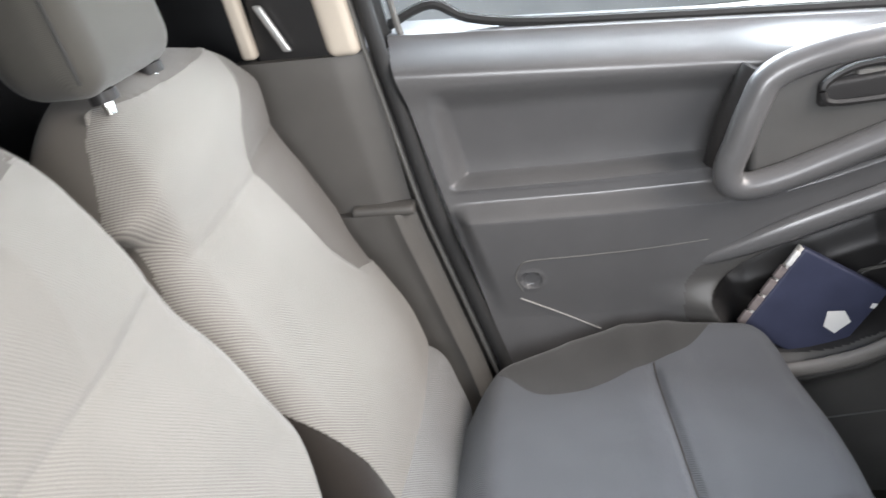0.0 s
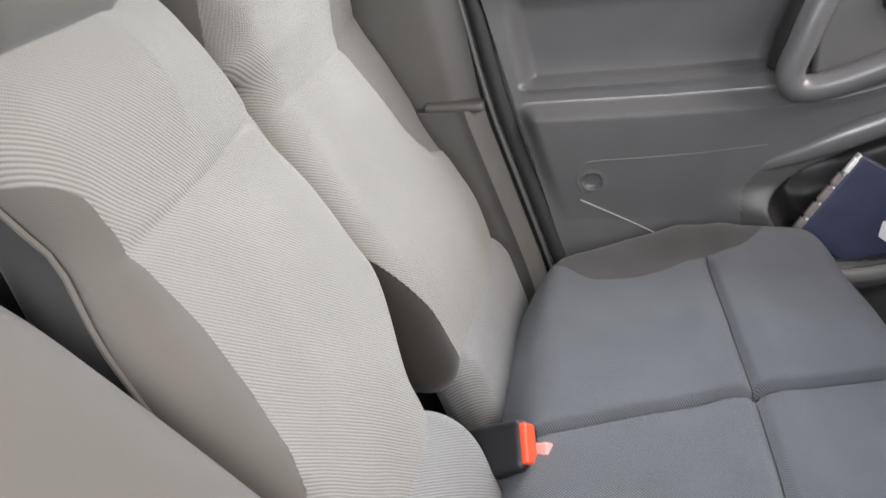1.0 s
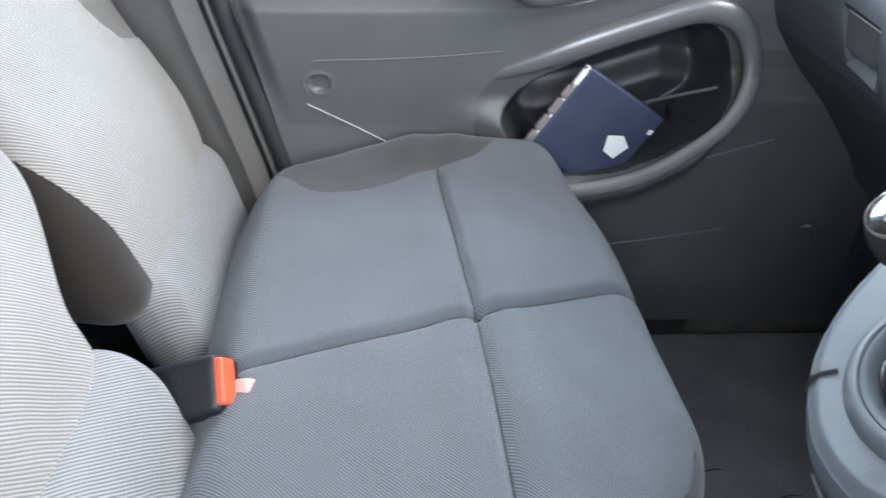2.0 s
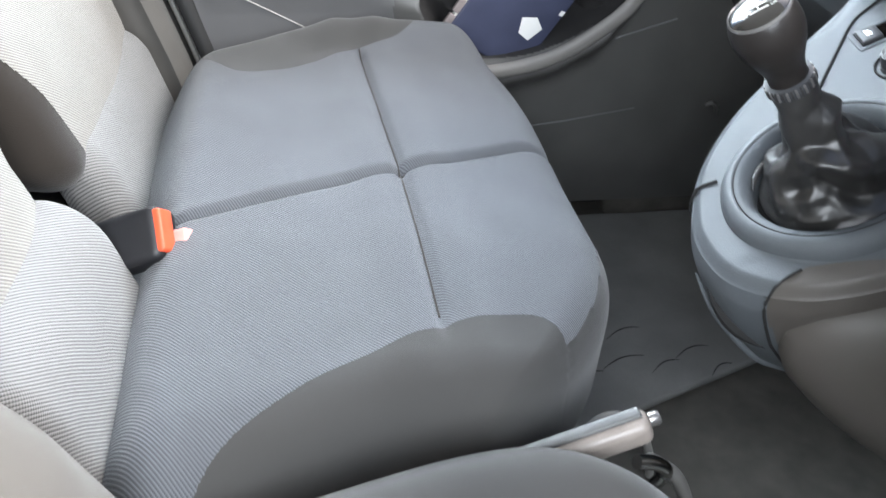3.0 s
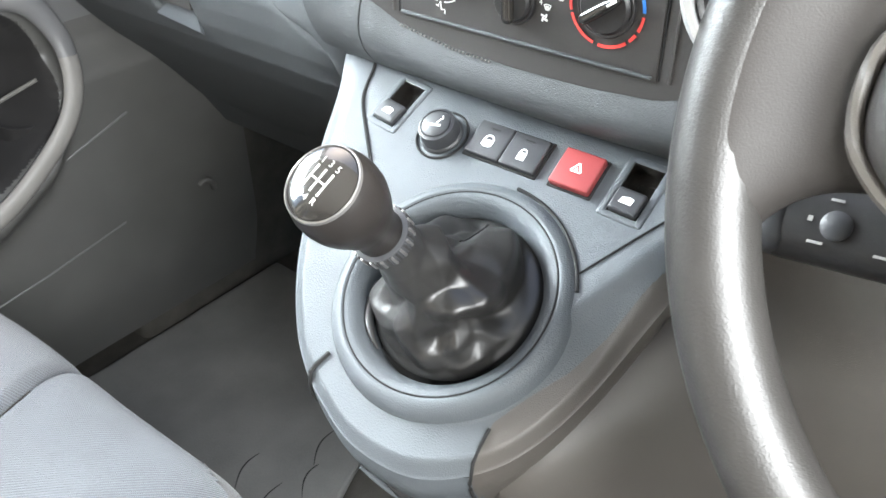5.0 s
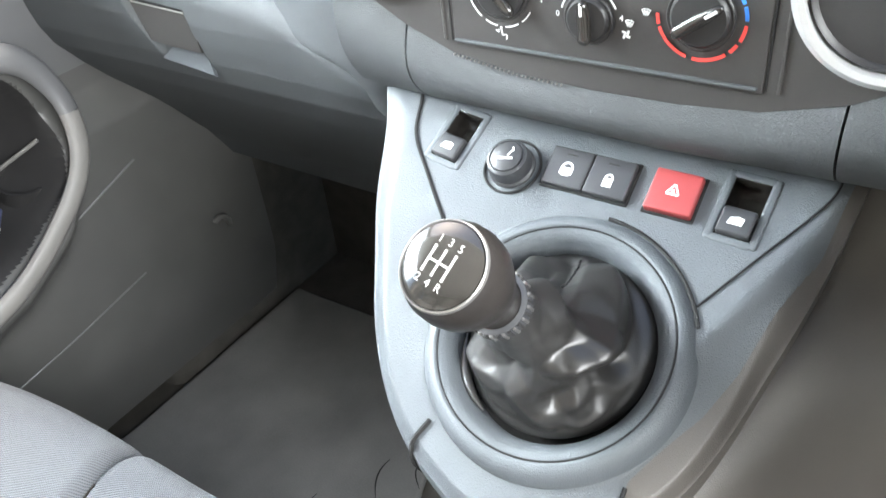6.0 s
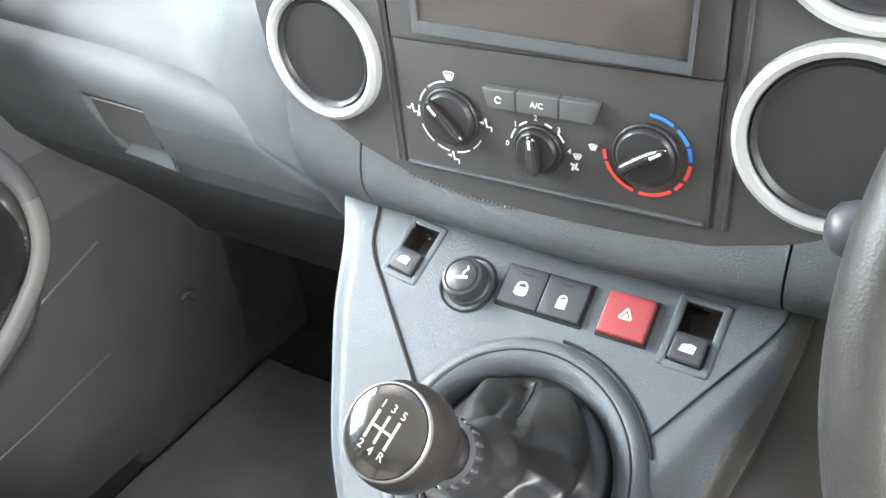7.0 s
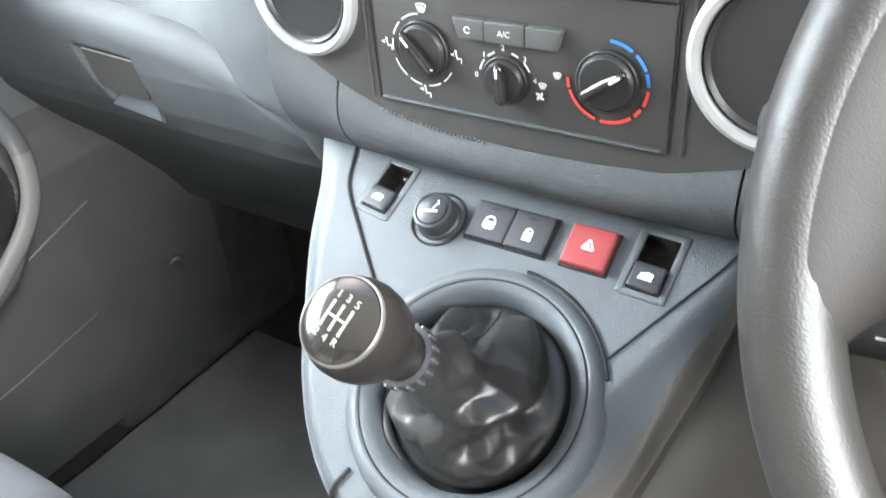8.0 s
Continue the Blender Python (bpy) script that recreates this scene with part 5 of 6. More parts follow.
for k, (a, b) in enumerate(((-0.0335, -0.0128), (-0.0124, 0.0129), (0.0133, 0.0355))):
    lean_a, lean_b = (0.30 if k == 0 else 0.0), (-0.30 if k == 2 else 0.0)
    btn = part("push_button", moved(rbox(((a + b) / 2, 0.8075, 0.001), ((b - a) / 2, 0.0060, 0.003), 0.0010, (6, 2, 1), 2, lambda p: p + np.array([(lean_a * (b - p[0]) + lean_b * (p[0] - a)) / (b - a) * (0.8135 - p[1]), 0, 0])), po, PU, PW, PN), KEYGREY, climate, "grey push button")
    if k == 1:
        part("word", letters("A/C", 0.0048, (0.0003, 0.8075), po + PN * 0.0041, PU, PW, PN), WHITE, btn, "white printed word A/C", smooth=False)
    if k == 0:
        part("symbol", arc(0.0018, 20, 330, 0.0006, 0.0003, po + PN * 0.004, PU, PW, PN, (-0.0232, 0.8072), 14), WHITE, btn, "white recirculation symbol", smooth=False)

# ---------------------------------------------------------------- centre console with the gear lever
console = thing("centre_console", (0.62, 0, 0.55), "pale grey plastic centre console nose with switches", "centre console")
CO = np.array([0.602, -0.027, 0.6252])
CU, CW, CN = np.array([0, -1.0, 0]), np.array([0.857, 0, 0.515]), np.array([-0.515, 0, 0.857])
BO = CO - 0.0055 * CU + 0.002 * CW
RIM = 0.0765
edge = smooth_line([(0.760, 0.187), (0.735, 0.182), (0.700, 0.161), (0.660, 0.144), (0.620, 0.120), (0.578, 0.092), (0.546, 0.058), (0.526, 0.014), (0.519, -0.020), (0.523, -0.060), (0.545, -0.095), (0.580, -0.117), (0.640, -0.134), (0.700, -0.148), (0.760, -0.155)], 8)
edge_angle = np.unwrap(np.arctan2(edge[:, 1] - CO[1], edge[:, 0] - CO[0]))
NA = 120
full = np.concatenate([edge, [(0.770, -0.10), (0.772, -0.05), (0.772, 0.0), (0.772, 0.05), (0.770, 0.10), (0.768, 0.15)], edge[:1]])
full_angle = np.unwrap(np.arctan2(full[:, 1] - CO[1], full[:, 0] - CO[0]))


def con_z(x):
    return 0.69 - 0.60 * (0.71 - x) - 0.012 * (1 - step(0.515, 0.60, x))


def slope_off(x, y):
    """Fall of the console's top past its joint on the driver's side."""
    d = 0.89 * (-y - 0.062 - 0.507 * (x - 0.56))
    return 0.6 * max(0.0, d) * step(0.0, 0.012, d) * step(0.50, 0.63, x)


def edge_at(s):
    g = edge_angle[0] + (edge_angle[-1] - edge_angle[0]) * s
    return np.array([np.interp(g, edge_angle, edge[:, 0]), np.interp(g, edge_angle, edge[:, 1])]), g


def plate(s, t):
    g = full_angle[0] + (full_angle[-1] - full_angle[0]) * s
    e = np.array([np.interp(g, full_angle, full[:, 0]), np.interp(g, full_angle, full[:, 1])])
    # foot of the ring along this direction
    ray = np.array([math.cos(g), math.sin(g)])
    r0 = RIM * 0.99 / math.sqrt((ray[0] / 0.857) ** 2 + ray[1] ** 2)
    p = BO[:2] + ray * r0
    q = p + (e - p) * t
    z = con_z(q[0]) - 0.010 * step(0.75, 1.0, t) ** 2 * (1 - step(0.66, 0.72, q[0]) * 0.5) - slope_off(q[0], q[1]) * step(0.0, 0.2, t)
    return (q[0], q[1], z)


def hull(s, t):
    e, g = edge_at(s)
    z0 = con_z(e[0]) - 0.010 * (1 - step(0.66, 0.72, e[0]) * 0.5) - slope_off(e[0], e[1])
    drop = along(t, [(0, 0), (0.15, 0.016), (0.35, 0.054), (0.55, 0.092), (0.75, 0.128), (1, 0.18)])
    pull = along(t, [(0, 0), (0.15, 0.006), (0.35, 0.08), (0.55, 0.20), (0.75, 0.48), (1, 0.97)])
    aim = np.array([0.72, -0.02])
    p = e + (aim - e) * pull
    return (p[0] + 0.06 * t * t, p[1], z0 - drop * (1 - 0.3 * step(0.56, 0.74, e[0])))


def hull_pick(c):
    x, y, z = c
    if y < -0.088:
        return "right"
    return "nose" if z < con_z(x) - 0.015 and x < 0.600 else "shoulder"


RIGHT_EDGE = [(0.50, -0.088), (0.5606, -0.088), (0.580, -0.099), (0.60, -0.111), (0.626, -0.121), (0.655, -0.128), (0.689, -0.141), (0.78, -0.152)]
SWITCHES = ((0.6985, 0.0985, -8), (0.6955, -0.0945, -2))


def plate_pick(c):
    for x, y, turn in SWITCHES:
        d = np.array([c[0] - x, c[1] - y, c[2] - con_z(x)])
        g = radians(turn)
        if abs(d @ (math.cos(g) * CU + math.sin(g) * CW)) < 0.0122 and abs(d @ (-math.sin(g) * CU + math.cos(g) * CW)) < 0.0204:
            return "hole"
    return "right" if c[1] < along(c[0], RIGHT_EDGE) else "top"


tp = split(grid(plate, 380, 44, True), plate_pick, (seam_line(RIGHT_EDGE, 0, 1, 0.004),))
part("top_plate", tp["top"], PLASTIC_CONSOLE, console, "pale grained top plate")
# Still the plate; brown paints its shade and the reflections in it.
part("side_shell", tp["right"], PLASTIC_KNEE, console, "darker shell rolling over to the knee panel")
hp3 = split(grid(hull, NA, 30), hull_pick, (seam_axis(1, lambda p: -0.088, 0.004), seam_axis(0, lambda p: 0.600, 0.004)))
# The right shell's brown likewise holds painted shade.
for key, m in (("right", PLASTIC_KNEE), ("nose", PLASTIC_CONSOLE), ("shoulder", PLASTIC_CONSOLE)):
    if key in hp3:
        part("nose_shell", hp3[key], m, console, {"right": "darker right shell", "nose": "pale lower nose", "shoulder": "pale shoulder"}[key])
def on_hull(s, t, out=0.001):
    p = np.array(hull(s, t))
    away = p - np.array([0.66, -0.03, p[2]])
    return p + away / np.linalg.norm(away) * out


def hull_s(y):
    """Where along the rim the left or nose side passes y."""
    s = np.linspace(0.15, 0.80, 400)
    return float(s[np.argmin([abs(edge_at(k)[0][1] - y) for k in s])])


left_top = [(x, y, con_z(x) - 0.010 * k * k) for k, x, y in ((0.0, 0.5480, 0.0310), (0.0, 0.5440, 0.0330), (0.15, 0.5395, 0.0355), (0.5, 0.5360, 0.0375))]
part("shell_joint", tube(np.concatenate([np.array(left_top) + 0.0010 * CN, [on_hull(hull_s(0.040) + 0.004 * t, t) for t in np.linspace(0.05, 0.42, 10)]]), 0.0016, 6), GAP, console, "dark joint between shoulder and nose")
joint_top = [(x, -0.088, con_z(x) - 0.010 * step(0.75, 1.0, k) ** 2 - slope_off(x, -0.088)) for k, x in ((0.35, 0.5575), (0.65, 0.5490), (0.9, 0.5420))]
part("shell_joint", tube(np.concatenate([np.array(joint_top) + 0.0008 * CN, [on_hull(hull_s(-0.088) + 0.004 * t, t) for t in np.linspace(0.06, 0.7, 12)]]), 0.0012, 6), GAP, console, "dark joint between nose and right shell")
part("nose_slot", tube([on_hull(hull_s(y), t, -0.001) for y, t in zip(np.linspace(-0.030, -0.082, 16), np.linspace(0.20, 0.40, 16))], [0.0005 + 0.0060 * math.sin(math.pi * k / 15) for k in range(16)], 8), GAP, console, "dark slot under the nose")
part("nose_lip", tube([on_hull(hull_s(y), t, 0.002) for y, t in zip(np.linspace(-0.010, -0.086, 18), np.linspace(0.22, 0.70, 18))], [0.001 + 0.0024 * math.sin(math.pi * k / 17) for k in range(18)], 8), PLASTIC_CONSOLE, console, "pale lip under the slot")
part("bezel", ring_lathe([(0.0838, -0.022), (0.0828, -0.009), (0.0808, -0.0025), (0.0782, 0.0012), (0.0752, 0.0034), (0.0724, 0.0042), (0.0708, 0.0040), (0.0702, 0.0030), (0.0696, 0.0030), (0.0692, 0.0038), (0.0660, 0.0032), (0.0625, 0.0004), (0.0598, -0.0040), (0.0582, -0.0090), (0.0575, -0.0240)], BO, CN, 96), PLASTIC_CONSOLE, console, "pale round gaiter bezel with a deep dished inside", sharp=60)
part("bezel_joint", tube([BO + 0.0699 * (math.cos(g) * CU + math.sin(g) * CW) + 0.0034 * CN for g in np.linspace(0, 2 * math.pi, 96, endpoint=False)], 0.0006, 6, True), GAP, console, "fine dark joint round the dish")
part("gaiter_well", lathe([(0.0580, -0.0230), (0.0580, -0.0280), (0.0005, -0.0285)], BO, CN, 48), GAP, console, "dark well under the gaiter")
part("bezel_groove", tube([BO + 0.0806 * (math.cos(g) * CU + math.sin(g) * CW) + 0.0006 * CN for g in np.linspace(radians(24), radians(88), 40)], 0.0012, 6), GAP, console, "dark groove round the bezel")


def on_plate(x, y, lift=0.0005):
    return np.array([x, y, con_z(x)]) + CN * lift


part("plate_groove", tube(smooth_line([on_plate(0.728, 0.146), on_plate(0.717, 0.139), on_plate(0.694, 0.130), on_plate(0.669, 0.104), on_plate(0.632, 0.062), on_plate(0.622, 0.052)], 6), 0.0013, 6), GAP, console, "dark joint in the plate")
part("plate_groove", tube(smooth_line([on_plate(0.641, -0.090), on_plate(0.675, -0.113), on_plate(0.706, -0.134), on_plate(0.722, -0.139), on_plate(0.740, -0.138)], 6), 0.0007, 6), GAP, console)


def switch_place(x, y):
    return np.array([x, y, con_z(x)])


def window_switch(x, y, turn):
    g = radians(turn)
    u, w = math.cos(g) * CU + math.sin(g) * CW, -math.sin(g) * CU + math.cos(g) * CW
    o = switch_place(x, y)
    frame_bars = [rbox((i * 0.0128, 0, -0.0006), (0.0027, 0.0228, 0.0016), (0.0020, 0.0020, 0.0014), (1, 4, 1), 3) for i in (-1, 1)] + [rbox((0, i * 0.0207, -0.0006), (0.0124, 0.0025, 0.0016), (0.0020, 0.0020, 0.0014), (4, 1, 1), 3) for i in (-1, 1)]
    s = part("window_switch", moved(join(*frame_bars), o, u, w, CN), PLASTIC_CONSOLE, console, "recessed window switch with a soft grey rim")
    walls = [rbox((i * 0.0106, 0, -0.0048), (0.0005, 0.0188, 0.0050), 0.0003, (1, 2, 2), 1) for i in (-1, 1)] + [rbox((0, i * 0.0184, -0.0048), (0.0106, 0.0005, 0.0050), 0.0003, (2, 1, 2), 1) for i in (-1, 1)]
    part("well", moved(join(rbox((0, 0, -0.0100), (0.0112, 0.0190, 0.0006), 0.0004, (2, 2, 1), 1), *walls), o, u, w, CN), GLOSS, s, "deep glossy black well")
    part("rocker", moved(rbox((0, -0.0095, -0.0018), (0.0096, 0.0085, 0.0062), 0.0018, (4, 4, 2), 3, lambda p: p + np.array([0, 0, -0.16 * max(0.0, p[1] + 0.006)])), o, u, w, CN), BUTTON, s, "grey rocker key")
    ic = o + CN * 0.0046
    part("symbol", join(prism([(-0.0045, -0.0125), (0.004, -0.0125), (0.0045, -0.0080), (0.001, -0.0072), (-0.0035, -0.0085)], 0.0003, ic, u, w, CN)), WHITE, s, "white car window symbol", smooth=False)
    return s


for place in SWITCHES:
    window_switch(*place)
lo = switch_place(0.688, 0.0500)
part("socket_groove", tube([lo + 0.0190 * (math.cos(g) * CU + math.sin(g) * CW) + 0.0006 * CN for g in np.linspace(0, 2 * math.pi, 48, endpoint=False)], 0.0009, 6, True), GAP, console, "round joint about the lighter")
lighter = part("cigar_lighter", lathe([(0.0155, -0.002), (0.0155, 0.002), (0.0142, 0.0035), (0.0140, 0.0110), (0.0132, 0.0132), (0.0114, 0.0140), (0.0110, 0.0132), (0.0005, 0.0130)], lo, CN, 40), BUTTON, console, "black round cigar lighter")
li = lo + CN * 0.0133
part("cap", lathe([(0.0104, 0.0), (0.0104, 0.0012), (0.0096, 0.0018), (0.0005, 0.0020)], lo + CN * 0.0130, CN, 32), BUTTON, lighter)
part("symbol", join(bar((0.0, -0.0018), (0.0105, 0.0017), 0.0003, 12, li + CN * 0.0018, CU, CW, CN), bar((0.002, 0.0022), (0.0010, 0.0045), 0.0003, -20, li + CN * 0.0018, CU, CW, CN), bar((0.0032, 0.0055), (0.0010, 0.003), 0.0003, 25, li + CN * 0.0018, CU, CW, CN)), WHITE, lighter, "white smoke symbol", smooth=False)


def push_key(x, y, half, m, name, label, proud=0.003):
    return part(name, moved(rbox((0, 0, proud / 2), (half[0], half[1], proud), 0.0014, (3, 3, 1), 3), switch_place(x, y), CU, CW, CN), m, console, label)


part("key_well", moved(rbox((0, 0, -0.0002), (0.0295, 0.0148, 0.0012), 0.001, (2, 2, 1), 2), switch_place(0.694, -0.0015), CU, CW, CN), GAP, console, "dark well round the keys")
k1 = push_key(0.694, 0.0125, (0.0137, 0.0132), BUTTON, "lock_key", "dark grey load door key")
k2 = push_key(0.694, -0.0155, (0.0137, 0.0132), BUTTON, "lock_key", "dark grey door lock key")
for k, y in ((k1, 0.0125), (k2, -0.0155)):
    part("lamp_bar", bar((0, 0.0085), (0.0070, 0.0012), 0.0003, 0, switch_place(0.694, y) + CN * 0.0045, CU, CW, CN), PLASTIC_BLACK, k, smooth=False)
i1, i2 = switch_place(0.694, 0.0125) + CN * 0.0045, switch_place(0.694, -0.0155) + CN * 0.0045
part("symbol", join(prism([(-0.0042, -0.0005), (0.0042, -0.0005), (0.0042, -0.0050), (0.002, -0.0062), (-0.002, -0.0062), (-0.0042, -0.0050)], 0.0003, i1, CU, CW, CN), arc(0.0034, 0, 180, 0.0012, 0.0003, i1, CU, CW, CN, (0, -0.0005), 10)), WHITE, k1, "white van lock symbol", smooth=False)
part("symbol", join(prism([(-0.0030, -0.0010), (0.0030, -0.0010), (0.0030, -0.0070), (-0.0030, -0.0070)], 0.0003, i2, CU, CW, CN), arc(0.0022, 0, 180, 0.0011, 0.0003, i2, CU, CW, CN, (0, -0.0008), 10)), WHITE, k2, "white padlock symbol", smooth=False)
part("key_well", moved(rbox((0, 0, -0.0002), (0.0158, 0.0150, 0.0012), 0.001, (2, 2, 1), 2), switch_place(0.694, -0.0555), CU, CW, CN), GAP, console)
hz = push_key(0.694, -0.0555, (0.0142, 0.0135), RED, "hazard_key", "red hazard warning key", 0.004)
ho = switch_place(0.694, -0.0555) + CN * 0.006
tri = []
for a in (90, 210, 330):
    c = 0.0026 * np.array([math.cos(radians(a + 60)), math.sin(radians(a + 60))])
    tri.append(bar(c * 0.85, (0.0072, 0.0011), 0.0003, a + 150, ho, CU, CW, CN))
tri.append(prism([(-0.0013, -0.0010), (0.0013, -0.0010), (0.0, 0.0014)], 0.0003, ho, CU, CW, CN))
part("symbol", join(*tri), WHITE, hz, "white warning triangle", smooth=False)

# ---------------------------------------------------------------- gear lever
gear = thing("gear_lever", tuple(CO), "black gear lever with a chrome-ringed knob and a leather gaiter", "gear lever")
GA = np.array([0.507, -0.025, 0.749]) - CO
GL = np.linalg.norm(GA)
GA = GA / GL
gu = np.cross(GA, (-1, 0, 0))
gu /= np.linalg.norm(gu)
gu = gu if gu[1] < 0 else -gu
gw = np.cross(GA, gu)
gu, gw = math.cos(radians(-12)) * gu + math.sin(radians(-12)) * gw, -math.sin(radians(-12)) * gu + math.cos(radians(-12)) * gw


# the leather's folds, each a line of (degrees round the lever, share of the way up), its height and half width in millimetres
LEVELS = ((0.0, 0.0568), (0.12, 0.0520), (0.31, 0.0385), (0.58, 0.0245), (0.82, 0.0178), (1.0, 0.0155))
FOLDS = (
    (((72, 0.70), (45, 0.71), (18, 0.70), (0, 0.42)), 6.9, 17), (((68, 0.18), (36, 0.30), (14, 0.36), (0, 0.42)), 9.2, 19),
    (((-34, 0.52), (-14, 0.44), (4, 0.30)), 6.9, 11), (((-20, 0.95), (-44, 0.78), (-60, 0.60), (-74, 0.40)), 4.6, 17),
    (((-150, 0.18), (-100, 0.38), (-74, 0.18)), 6.9, 15), (((-26, 0.50), (-46, 0.24)), 5.8, 11),
    (((132, 0.34), (128, 0.10)), 5.8, 15), (((-50, 0.10), (-36, 0.12)), 4.6, 10),
    (((102, 0.10), (88, 0.40), (62, 0.62)), -5.8, 9), (((76, 0.60), (72, 0.60)), -5.8, 9),
    (((36, 0.52), (20, 0.50)), -4.6, 18), (((-25, 0.38), (0, 0.22)), -5.8, 10),
    (((-95, 0.55), (-125, 0.35)), -6.9, 15), (((60, 0.06), (20, 0.15), (-5, 0.20)), -6.9, 12),
    (((-62, 0.30), (-38, 0.34)), -4.6, 9), (((110, 0.20), (112, 0.60)), -4.6, 12),
)
HB, HT = BO + 0.003 * CW - 0.0130 * CN, CO + GA * 0.092


def fold_gap(deg, b, r, line):
    """Metres over the leather from a place on it to a fold's line."""
    best = 1.0
    for (d0, b0), (d1, b1) in zip(line[:-1], line[1:]):
        ax, ay = ((d0 - deg + 180) % 360 - 180) * 0.01745 * r, (b0 - b) * 0.105
        bx, by = ax + (d1 - d0) * 0.01745 * r, (b1 - b) * 0.105
        ux, uy = bx - ax, by - ay
        t = min(max(-(ax * ux + ay * uy) / max(ux * ux + uy * uy, 1e-12), 0), 1)
        best = min(best, math.hypot(ax + t * ux, ay + t * uy))
    return best


def gaiter_at(a, b):
    """The slack leather: a sagging cone with its sharp folds; a round the lever and b up it, both from 0 to 1."""
    deg = 360 * a
    r = along(b, LEVELS)
    ease = step(0.0, 0.10, b) * (1 - step(0.86, 1.0, b))
    out = -0.003
    for line, high, wide in FOLDS:
        out += 0.001 * high * max(0.0, 1 - fold_gap(deg, b, r, line) / (0.001 * wide))
    out += 0.0010 * noise.noise((1.6 * math.cos(radians(deg)), 1.6 * math.sin(radians(deg)), 3.5 * b))
    n = CN * (1 - b) + GA * b
    n = n / np.linalg.norm(n)
    u = CU - n * (CU @ n)
    u = u / np.linalg.norm(u)
    w = np.cross(n, u)
    d = math.cos(radians(deg)) * u + math.sin(radians(deg)) * w
    return HB + (HT - HB) * b + r * d + ease * out * (0.8 * d + 0.6 * n)


NG, MG = 240, 96
skin = np.array([[gaiter_at(i / NG, j / MG) for i in range(NG)] for j in range(MG + 1)])
for _ in range(2):
    soft = (np.roll(skin, 1, 1) + np.roll(skin, -1, 1)) / 2
    soft[1:-1] = (soft[1:-1] + (skin[2:] + skin[:-2]) / 2) / 2
    skin[1:-1] = 0.4 * skin[1:-1] + 0.6 * soft[1:-1]
sheet = [(j * NG + i, j * NG + (i + 1) % NG, (j + 1) * NG + (i + 1) % NG, (j + 1) * NG + i) for j in range(MG) for i in range(NG)]
part("gaiter", (skin.reshape(-1, 3), sheet), GAITER, gear, "creased black leather gaiter", sharp=50)
part("gaiter_seam", tube([skin[j, round(66 - 0.18 * j)] + 0.0004 * CN for j in range(6, 40, 2)], 0.0007, 6), GAP, gear, "dark stitched seam of the gaiter")
hem = [BO + 0.0570 * (math.cos(g) * CU + math.sin(g) * CW) + (-0.008 + 0.002 * math.sin(5 * g)) * CN for g in np.linspace(radians(192), radians(245), 24)]
part("hem_fold", tube(hem, [0.0008 + 0.0024 * math.sin(math.pi * k / 23) for k in range(24)], 10), GAITER, gear, "shiny folded hem of the gaiter")
col = part("collar", ring_lathe([(0.0160, -0.004), (0.0167, 0.0), (0.0160, 0.0045), (0.0135, 0.0055), (0.0130, -0.004)], CO + GA * 0.095, GA, 48), BUTTON, gear, "toothed grey collar")
for k in range(34):
    g = 2 * math.pi * k / 34
    d = math.cos(g) * gu + math.sin(g) * gw
    part("tooth", moved(rbox((0.0164, 0, 0), (0.0008, 0.0008, 0.0036), 0.0004, (1, 1, 1), 1), CO + GA * 0.0955, d, np.cross(GA, d), GA), PLASTIC_BLACK if k % 2 else DULL_RING, col)
knob = part("knob", lathe([(0.0135, 0.092), (0.0131, 0.100), (0.0133, 0.106), (0.0145, 0.112), (0.0172, 0.119), (0.0206, 0.127), (0.0229, 0.135), (0.0235, 0.142), (0.0229, 0.149), (0.0213, 0.1545), (0.0203, 0.1565), (0.0005, 0.1565)], CO, GA, 56), LEATHER, gear, "black leather-grained knob")
part("chrome_ring", ring_lathe([(0.0207, 0.1552), (0.0203, 0.1576), (0.0196, 0.1581), (0.0192, 0.1575), (0.0190, 0.1545)], CO, GA, 56), DULL_RING, knob, "chrome ring round the cap")
part("cap", lathe([(0.0192, 0.1555), (0.0188, 0.1578), (0.0150, 0.1596), (0.0080, 0.1606), (0.0005, 0.1609)], CO, GA, 48), GLOSS, knob, "glossy black cap with the shift pattern")
go = CO + GA * 0.1606
shift = [bar((-0.0055, 0), (0.0010, 0.0125), 0.0006, 0, go, gu, gw, GA), bar((0, 0), (0.0010, 0.0125), 0.0006, 0, go, gu, gw, GA), bar((0.0055, 0), (0.0010, 0.0125), 0.0006, 0, go, gu, gw, GA), bar((0, 0), (0.0120, 0.0010), 0.0006, 0, go, gu, gw, GA)]
part("shift_pattern", join(*shift), PALE, knob, "pale shift pattern", smooth=False)
for txt, a, b in (("1", -0.0055, 0.0092), ("3", 0, 0.0095), ("5", 0.0055, 0.0092), ("2", -0.0055, -0.0092), ("4", 0, -0.0095), ("R", 0.0055, -0.0092)):
    part("gear_number", letters(txt, 0.0050, (a, b), go, gu, gw, GA), PALE, knob, "pale gear number", smooth=False)

# ---------------------------------------------------------------- steering wheel
wheel = thing("steering_wheel", (0.5545, -0.3715, 0.84), "dark grained steering wheel with a large centre pad", "steering wheel")
SC = np.array([0.5545, -0.3715, 0.84])
SU, SW, SN = np.array([0, -1.0, 0]), np.array([math.sin(radians(25)), 0, math.cos(radians(25))]), np.array([-math.cos(radians(25)), 0, math.sin(radians(25))])


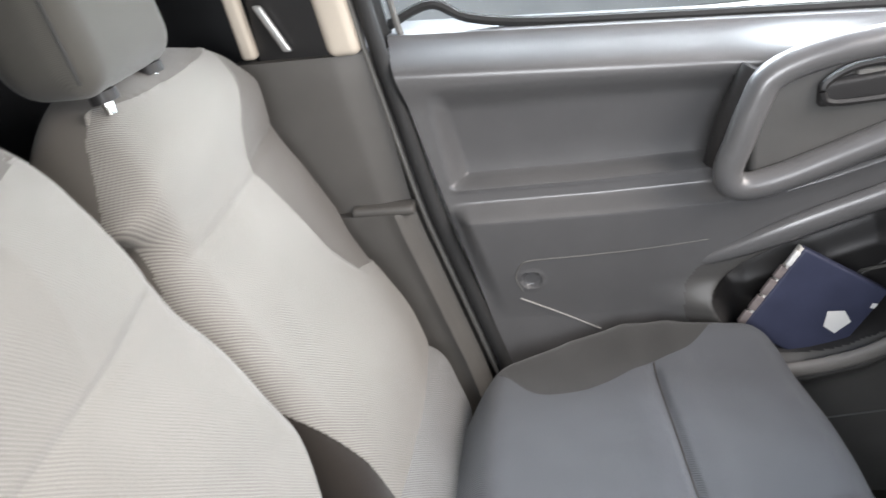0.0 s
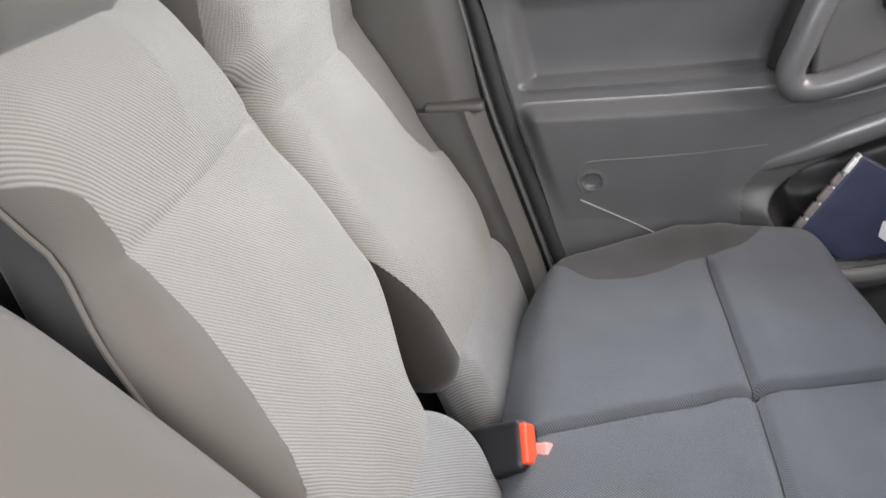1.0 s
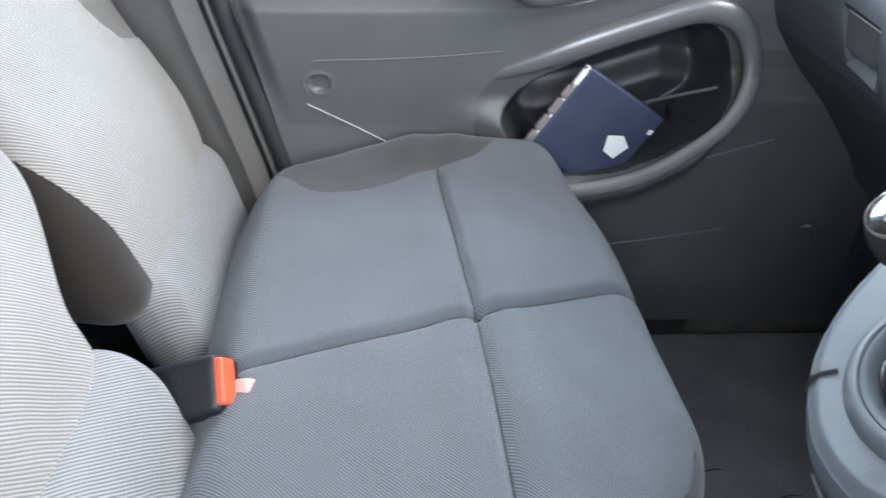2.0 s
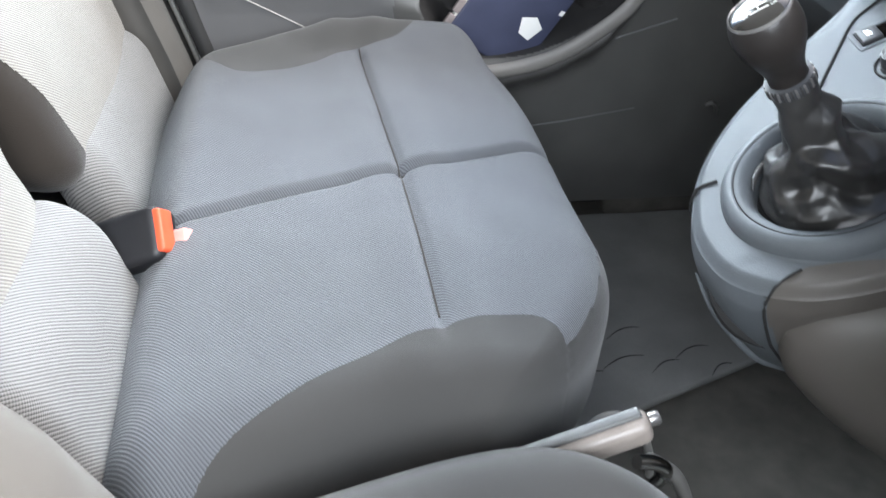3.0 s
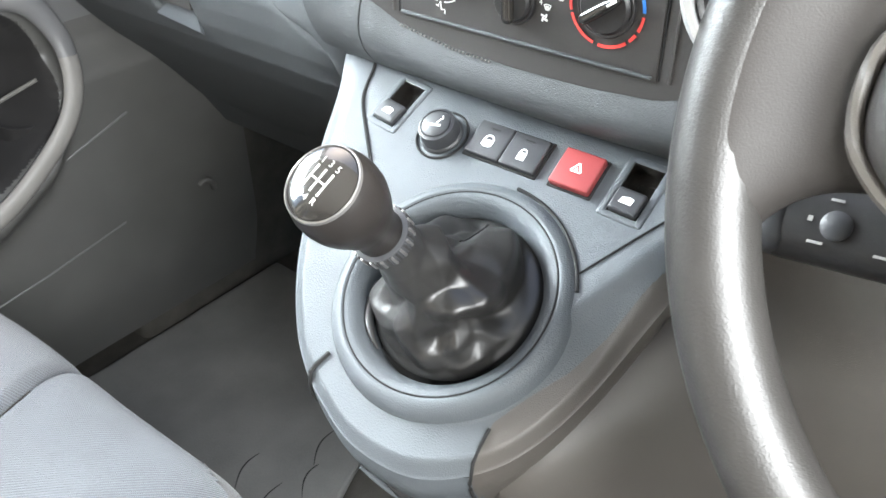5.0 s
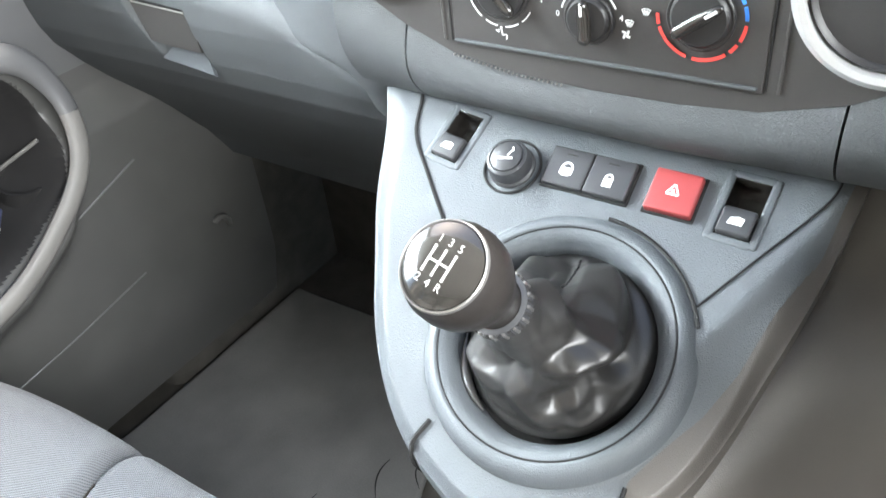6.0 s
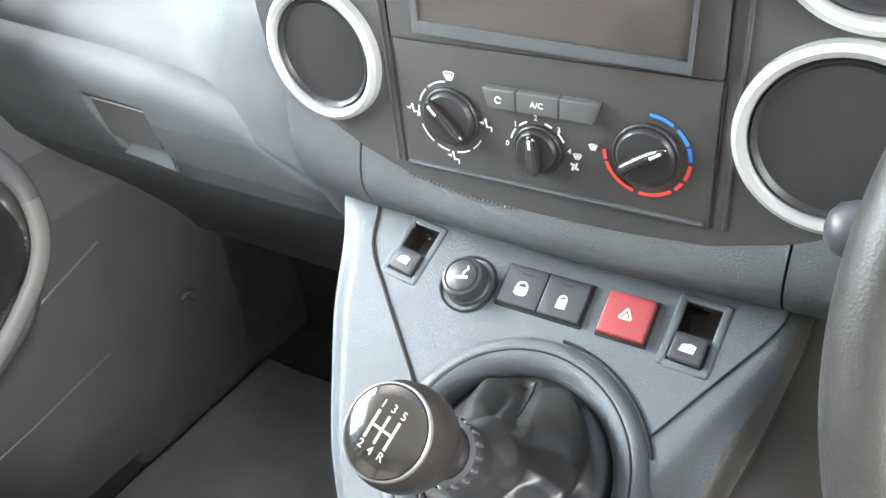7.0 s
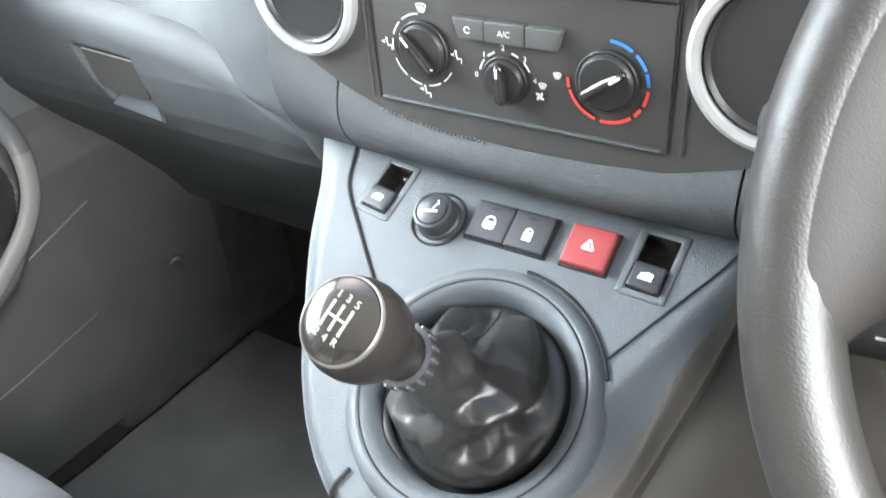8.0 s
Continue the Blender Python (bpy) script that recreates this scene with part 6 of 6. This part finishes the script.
def wheel_rim(s, t):
    g, k = 2 * math.pi * s, 2 * math.pi * t
    r = 0.185 + 0.0158 * math.cos(k)
    return tuple(SC + r * (math.cos(g) * SU + math.sin(g) * SW) + 0.0175 * math.sin(k) * SN)


rim_geo = grid(wheel_rim, 160, 20, True)
part("rim", rim_geo, WHEEL, wheel, "leathery grained rim")


HALF = [(0.0, 0.055), (-0.06, 0.049), (-0.105, 0.035), (-0.130, 0.024), (-0.142, 0.010), (-0.144, -0.006), (-0.140, -0.022), (-0.128, -0.034), (-0.112, -0.044), (-0.102, -0.062), (-0.096, -0.088), (-0.075, -0.112), (0.0, -0.122)]


def hub_outline(k):
    line = smooth_line(HALF + [(-a, b) for a, b in HALF[-2:0:-1]], 8, True)
    return [tuple(line[int(i * len(line) / k)]) for i in range(k)]


HUB = hub_outline(96)


def hub(s, t):
    a, b = HUB[int(round(s * 96)) % 96]
    k = along(t, [(0, 1.0), (0.2, 1.0), (0.45, 0.97), (0.7, 0.88), (1.0, 0.02)])
    n = along(t, [(0, -0.030), (0.2, 0.0), (0.45, 0.012), (0.7, 0.019), (1.0, 0.026)])
    return tuple(SC + a * k * SU + (b * k - 0.02 * (1 - k)) * SW + n * SN)


pad = part("centre_pad", grid(hub, 96, 16, True), WHEEL_PAD, wheel, "grained centre pad")
part("pad_edge", tube([SC + a * 1.005 * SU + b * 1.005 * SW + 0.006 * SN for a, b in HUB], 0.0028, 8, True), PLASTIC_KNEE, pad, "paler edge round the pad")


def spoke(a0, a1, inner, web=0.0):
    """A web from the pad into the rim, its long edges rolled over and spreading into the rim."""
    mid = radians((a0 + a1) / 2)

    def face(s, t):
        half = radians(abs(a1 - a0) / 2) * (1 - 0.05 * math.sin(math.pi * t) + 0.30 * web * t**4)
        g = mid + half * (2 * s - 1)
        r = inner + (0.184 - inner) * t
        roll = 1 - min(min(s, 1 - s) / 0.20, 1.0)
        dip = 0.005 + 0.0117 * step(0.50, 1.0, t) - 0.013 * (1 - math.sqrt(1 - roll * roll))
        return tuple(SC + r * (math.cos(g) * SU + math.sin(g) * SW) + dip * SN)
    return slab(face, 40, 24, tuple(-0.012 * SN))


part("spoke", spoke(196, 138, 0.118, 1.0), WHEEL_PAD, wheel)
part("spoke", spoke(-16, 42, 0.118, 1.0), WHEEL_PAD, wheel)
part("spoke", spoke(248, 292, 0.080, 0.6), WHEEL_PAD, wheel)

# stalks behind the wheel
pod = thing("radio_stalk", (0.60, -0.25, 0.77), "black radio control stalk pod with small buttons behind the wheel", "control stalk")


def pod_axes():
    u = np.array([-0.03, 0.97, -0.10])
    return u / np.linalg.norm(u)


pd = pod_axes()
pn = np.array([-0.80, -0.05, 0.60])
pn -= pd * (pn @ pd)
pn /= np.linalg.norm(pn)
pw2 = np.cross(pn, pd)
pc = np.array([0.603, -0.233, 0.757])
part("body", moved(rbox((0, 0, 0), (0.040, 0.017, 0.014), 0.012, (6, 4, 3), 5), pc, pd, pw2, pn), PLASTIC_BLACK, pod)
part("end_cap", moved(rbox((0.033, 0, 0.002), (0.009, 0.0165, 0.0135), 0.0085, (3, 4, 3), 4), pc, pd, pw2, pn), BUTTON, pod, "grey end cap")
for a, b, r in ((0.008, 0.001, 0.0060), (-0.020, 0.001, 0.0070)):
    part("round_button", moved(lathe([(r, 0), (r, 0.002), (r * 0.8, 0.003), (0.0004, 0.0032)], (a, b, 0.013), (0, 0, 1), 24), pc, pd, pw2, pn), BUTTON, pod)
part("symbols", join(*[bar((a, b), s, 0.0004, 0, pc + pn * 0.0141, -pd, pw2, pn) for a, b, s in ((-0.014, 0.009, (0.006, 0.0011)), (0.010, 0.009, (0.005, 0.0011)), (-0.018, 0.0, (0.0018, 0.0022)), (-0.010, -0.009, (0.005, 0.0010)), (0.022, 0.010, (0.004, 0.0010)))]), PALE, pod, "small pale unreadable marks", smooth=False)
stalk = thing("light_stalk", (0.62, -0.27, 0.83), "black light stalk with a rounded end behind the wheel", "control stalk")
part("arm", tube(smooth_line([(0.640, -0.30, 0.812), (0.626, -0.24, 0.816), (0.612, -0.19, 0.822)], 4), 0.0068, 12), PLASTIC_BLACK, stalk)
part("end_knob", lathe([(0.007, -0.02), (0.0098, -0.016), (0.0110, -0.006), (0.0108, 0.004), (0.0090, 0.009), (0.005, 0.012), (0.0004, 0.0128)], (0.609, -0.1715, 0.824), (-0.15, 0.95, 0.05), 32), BUTTON, stalk, "rounded grey end knob")
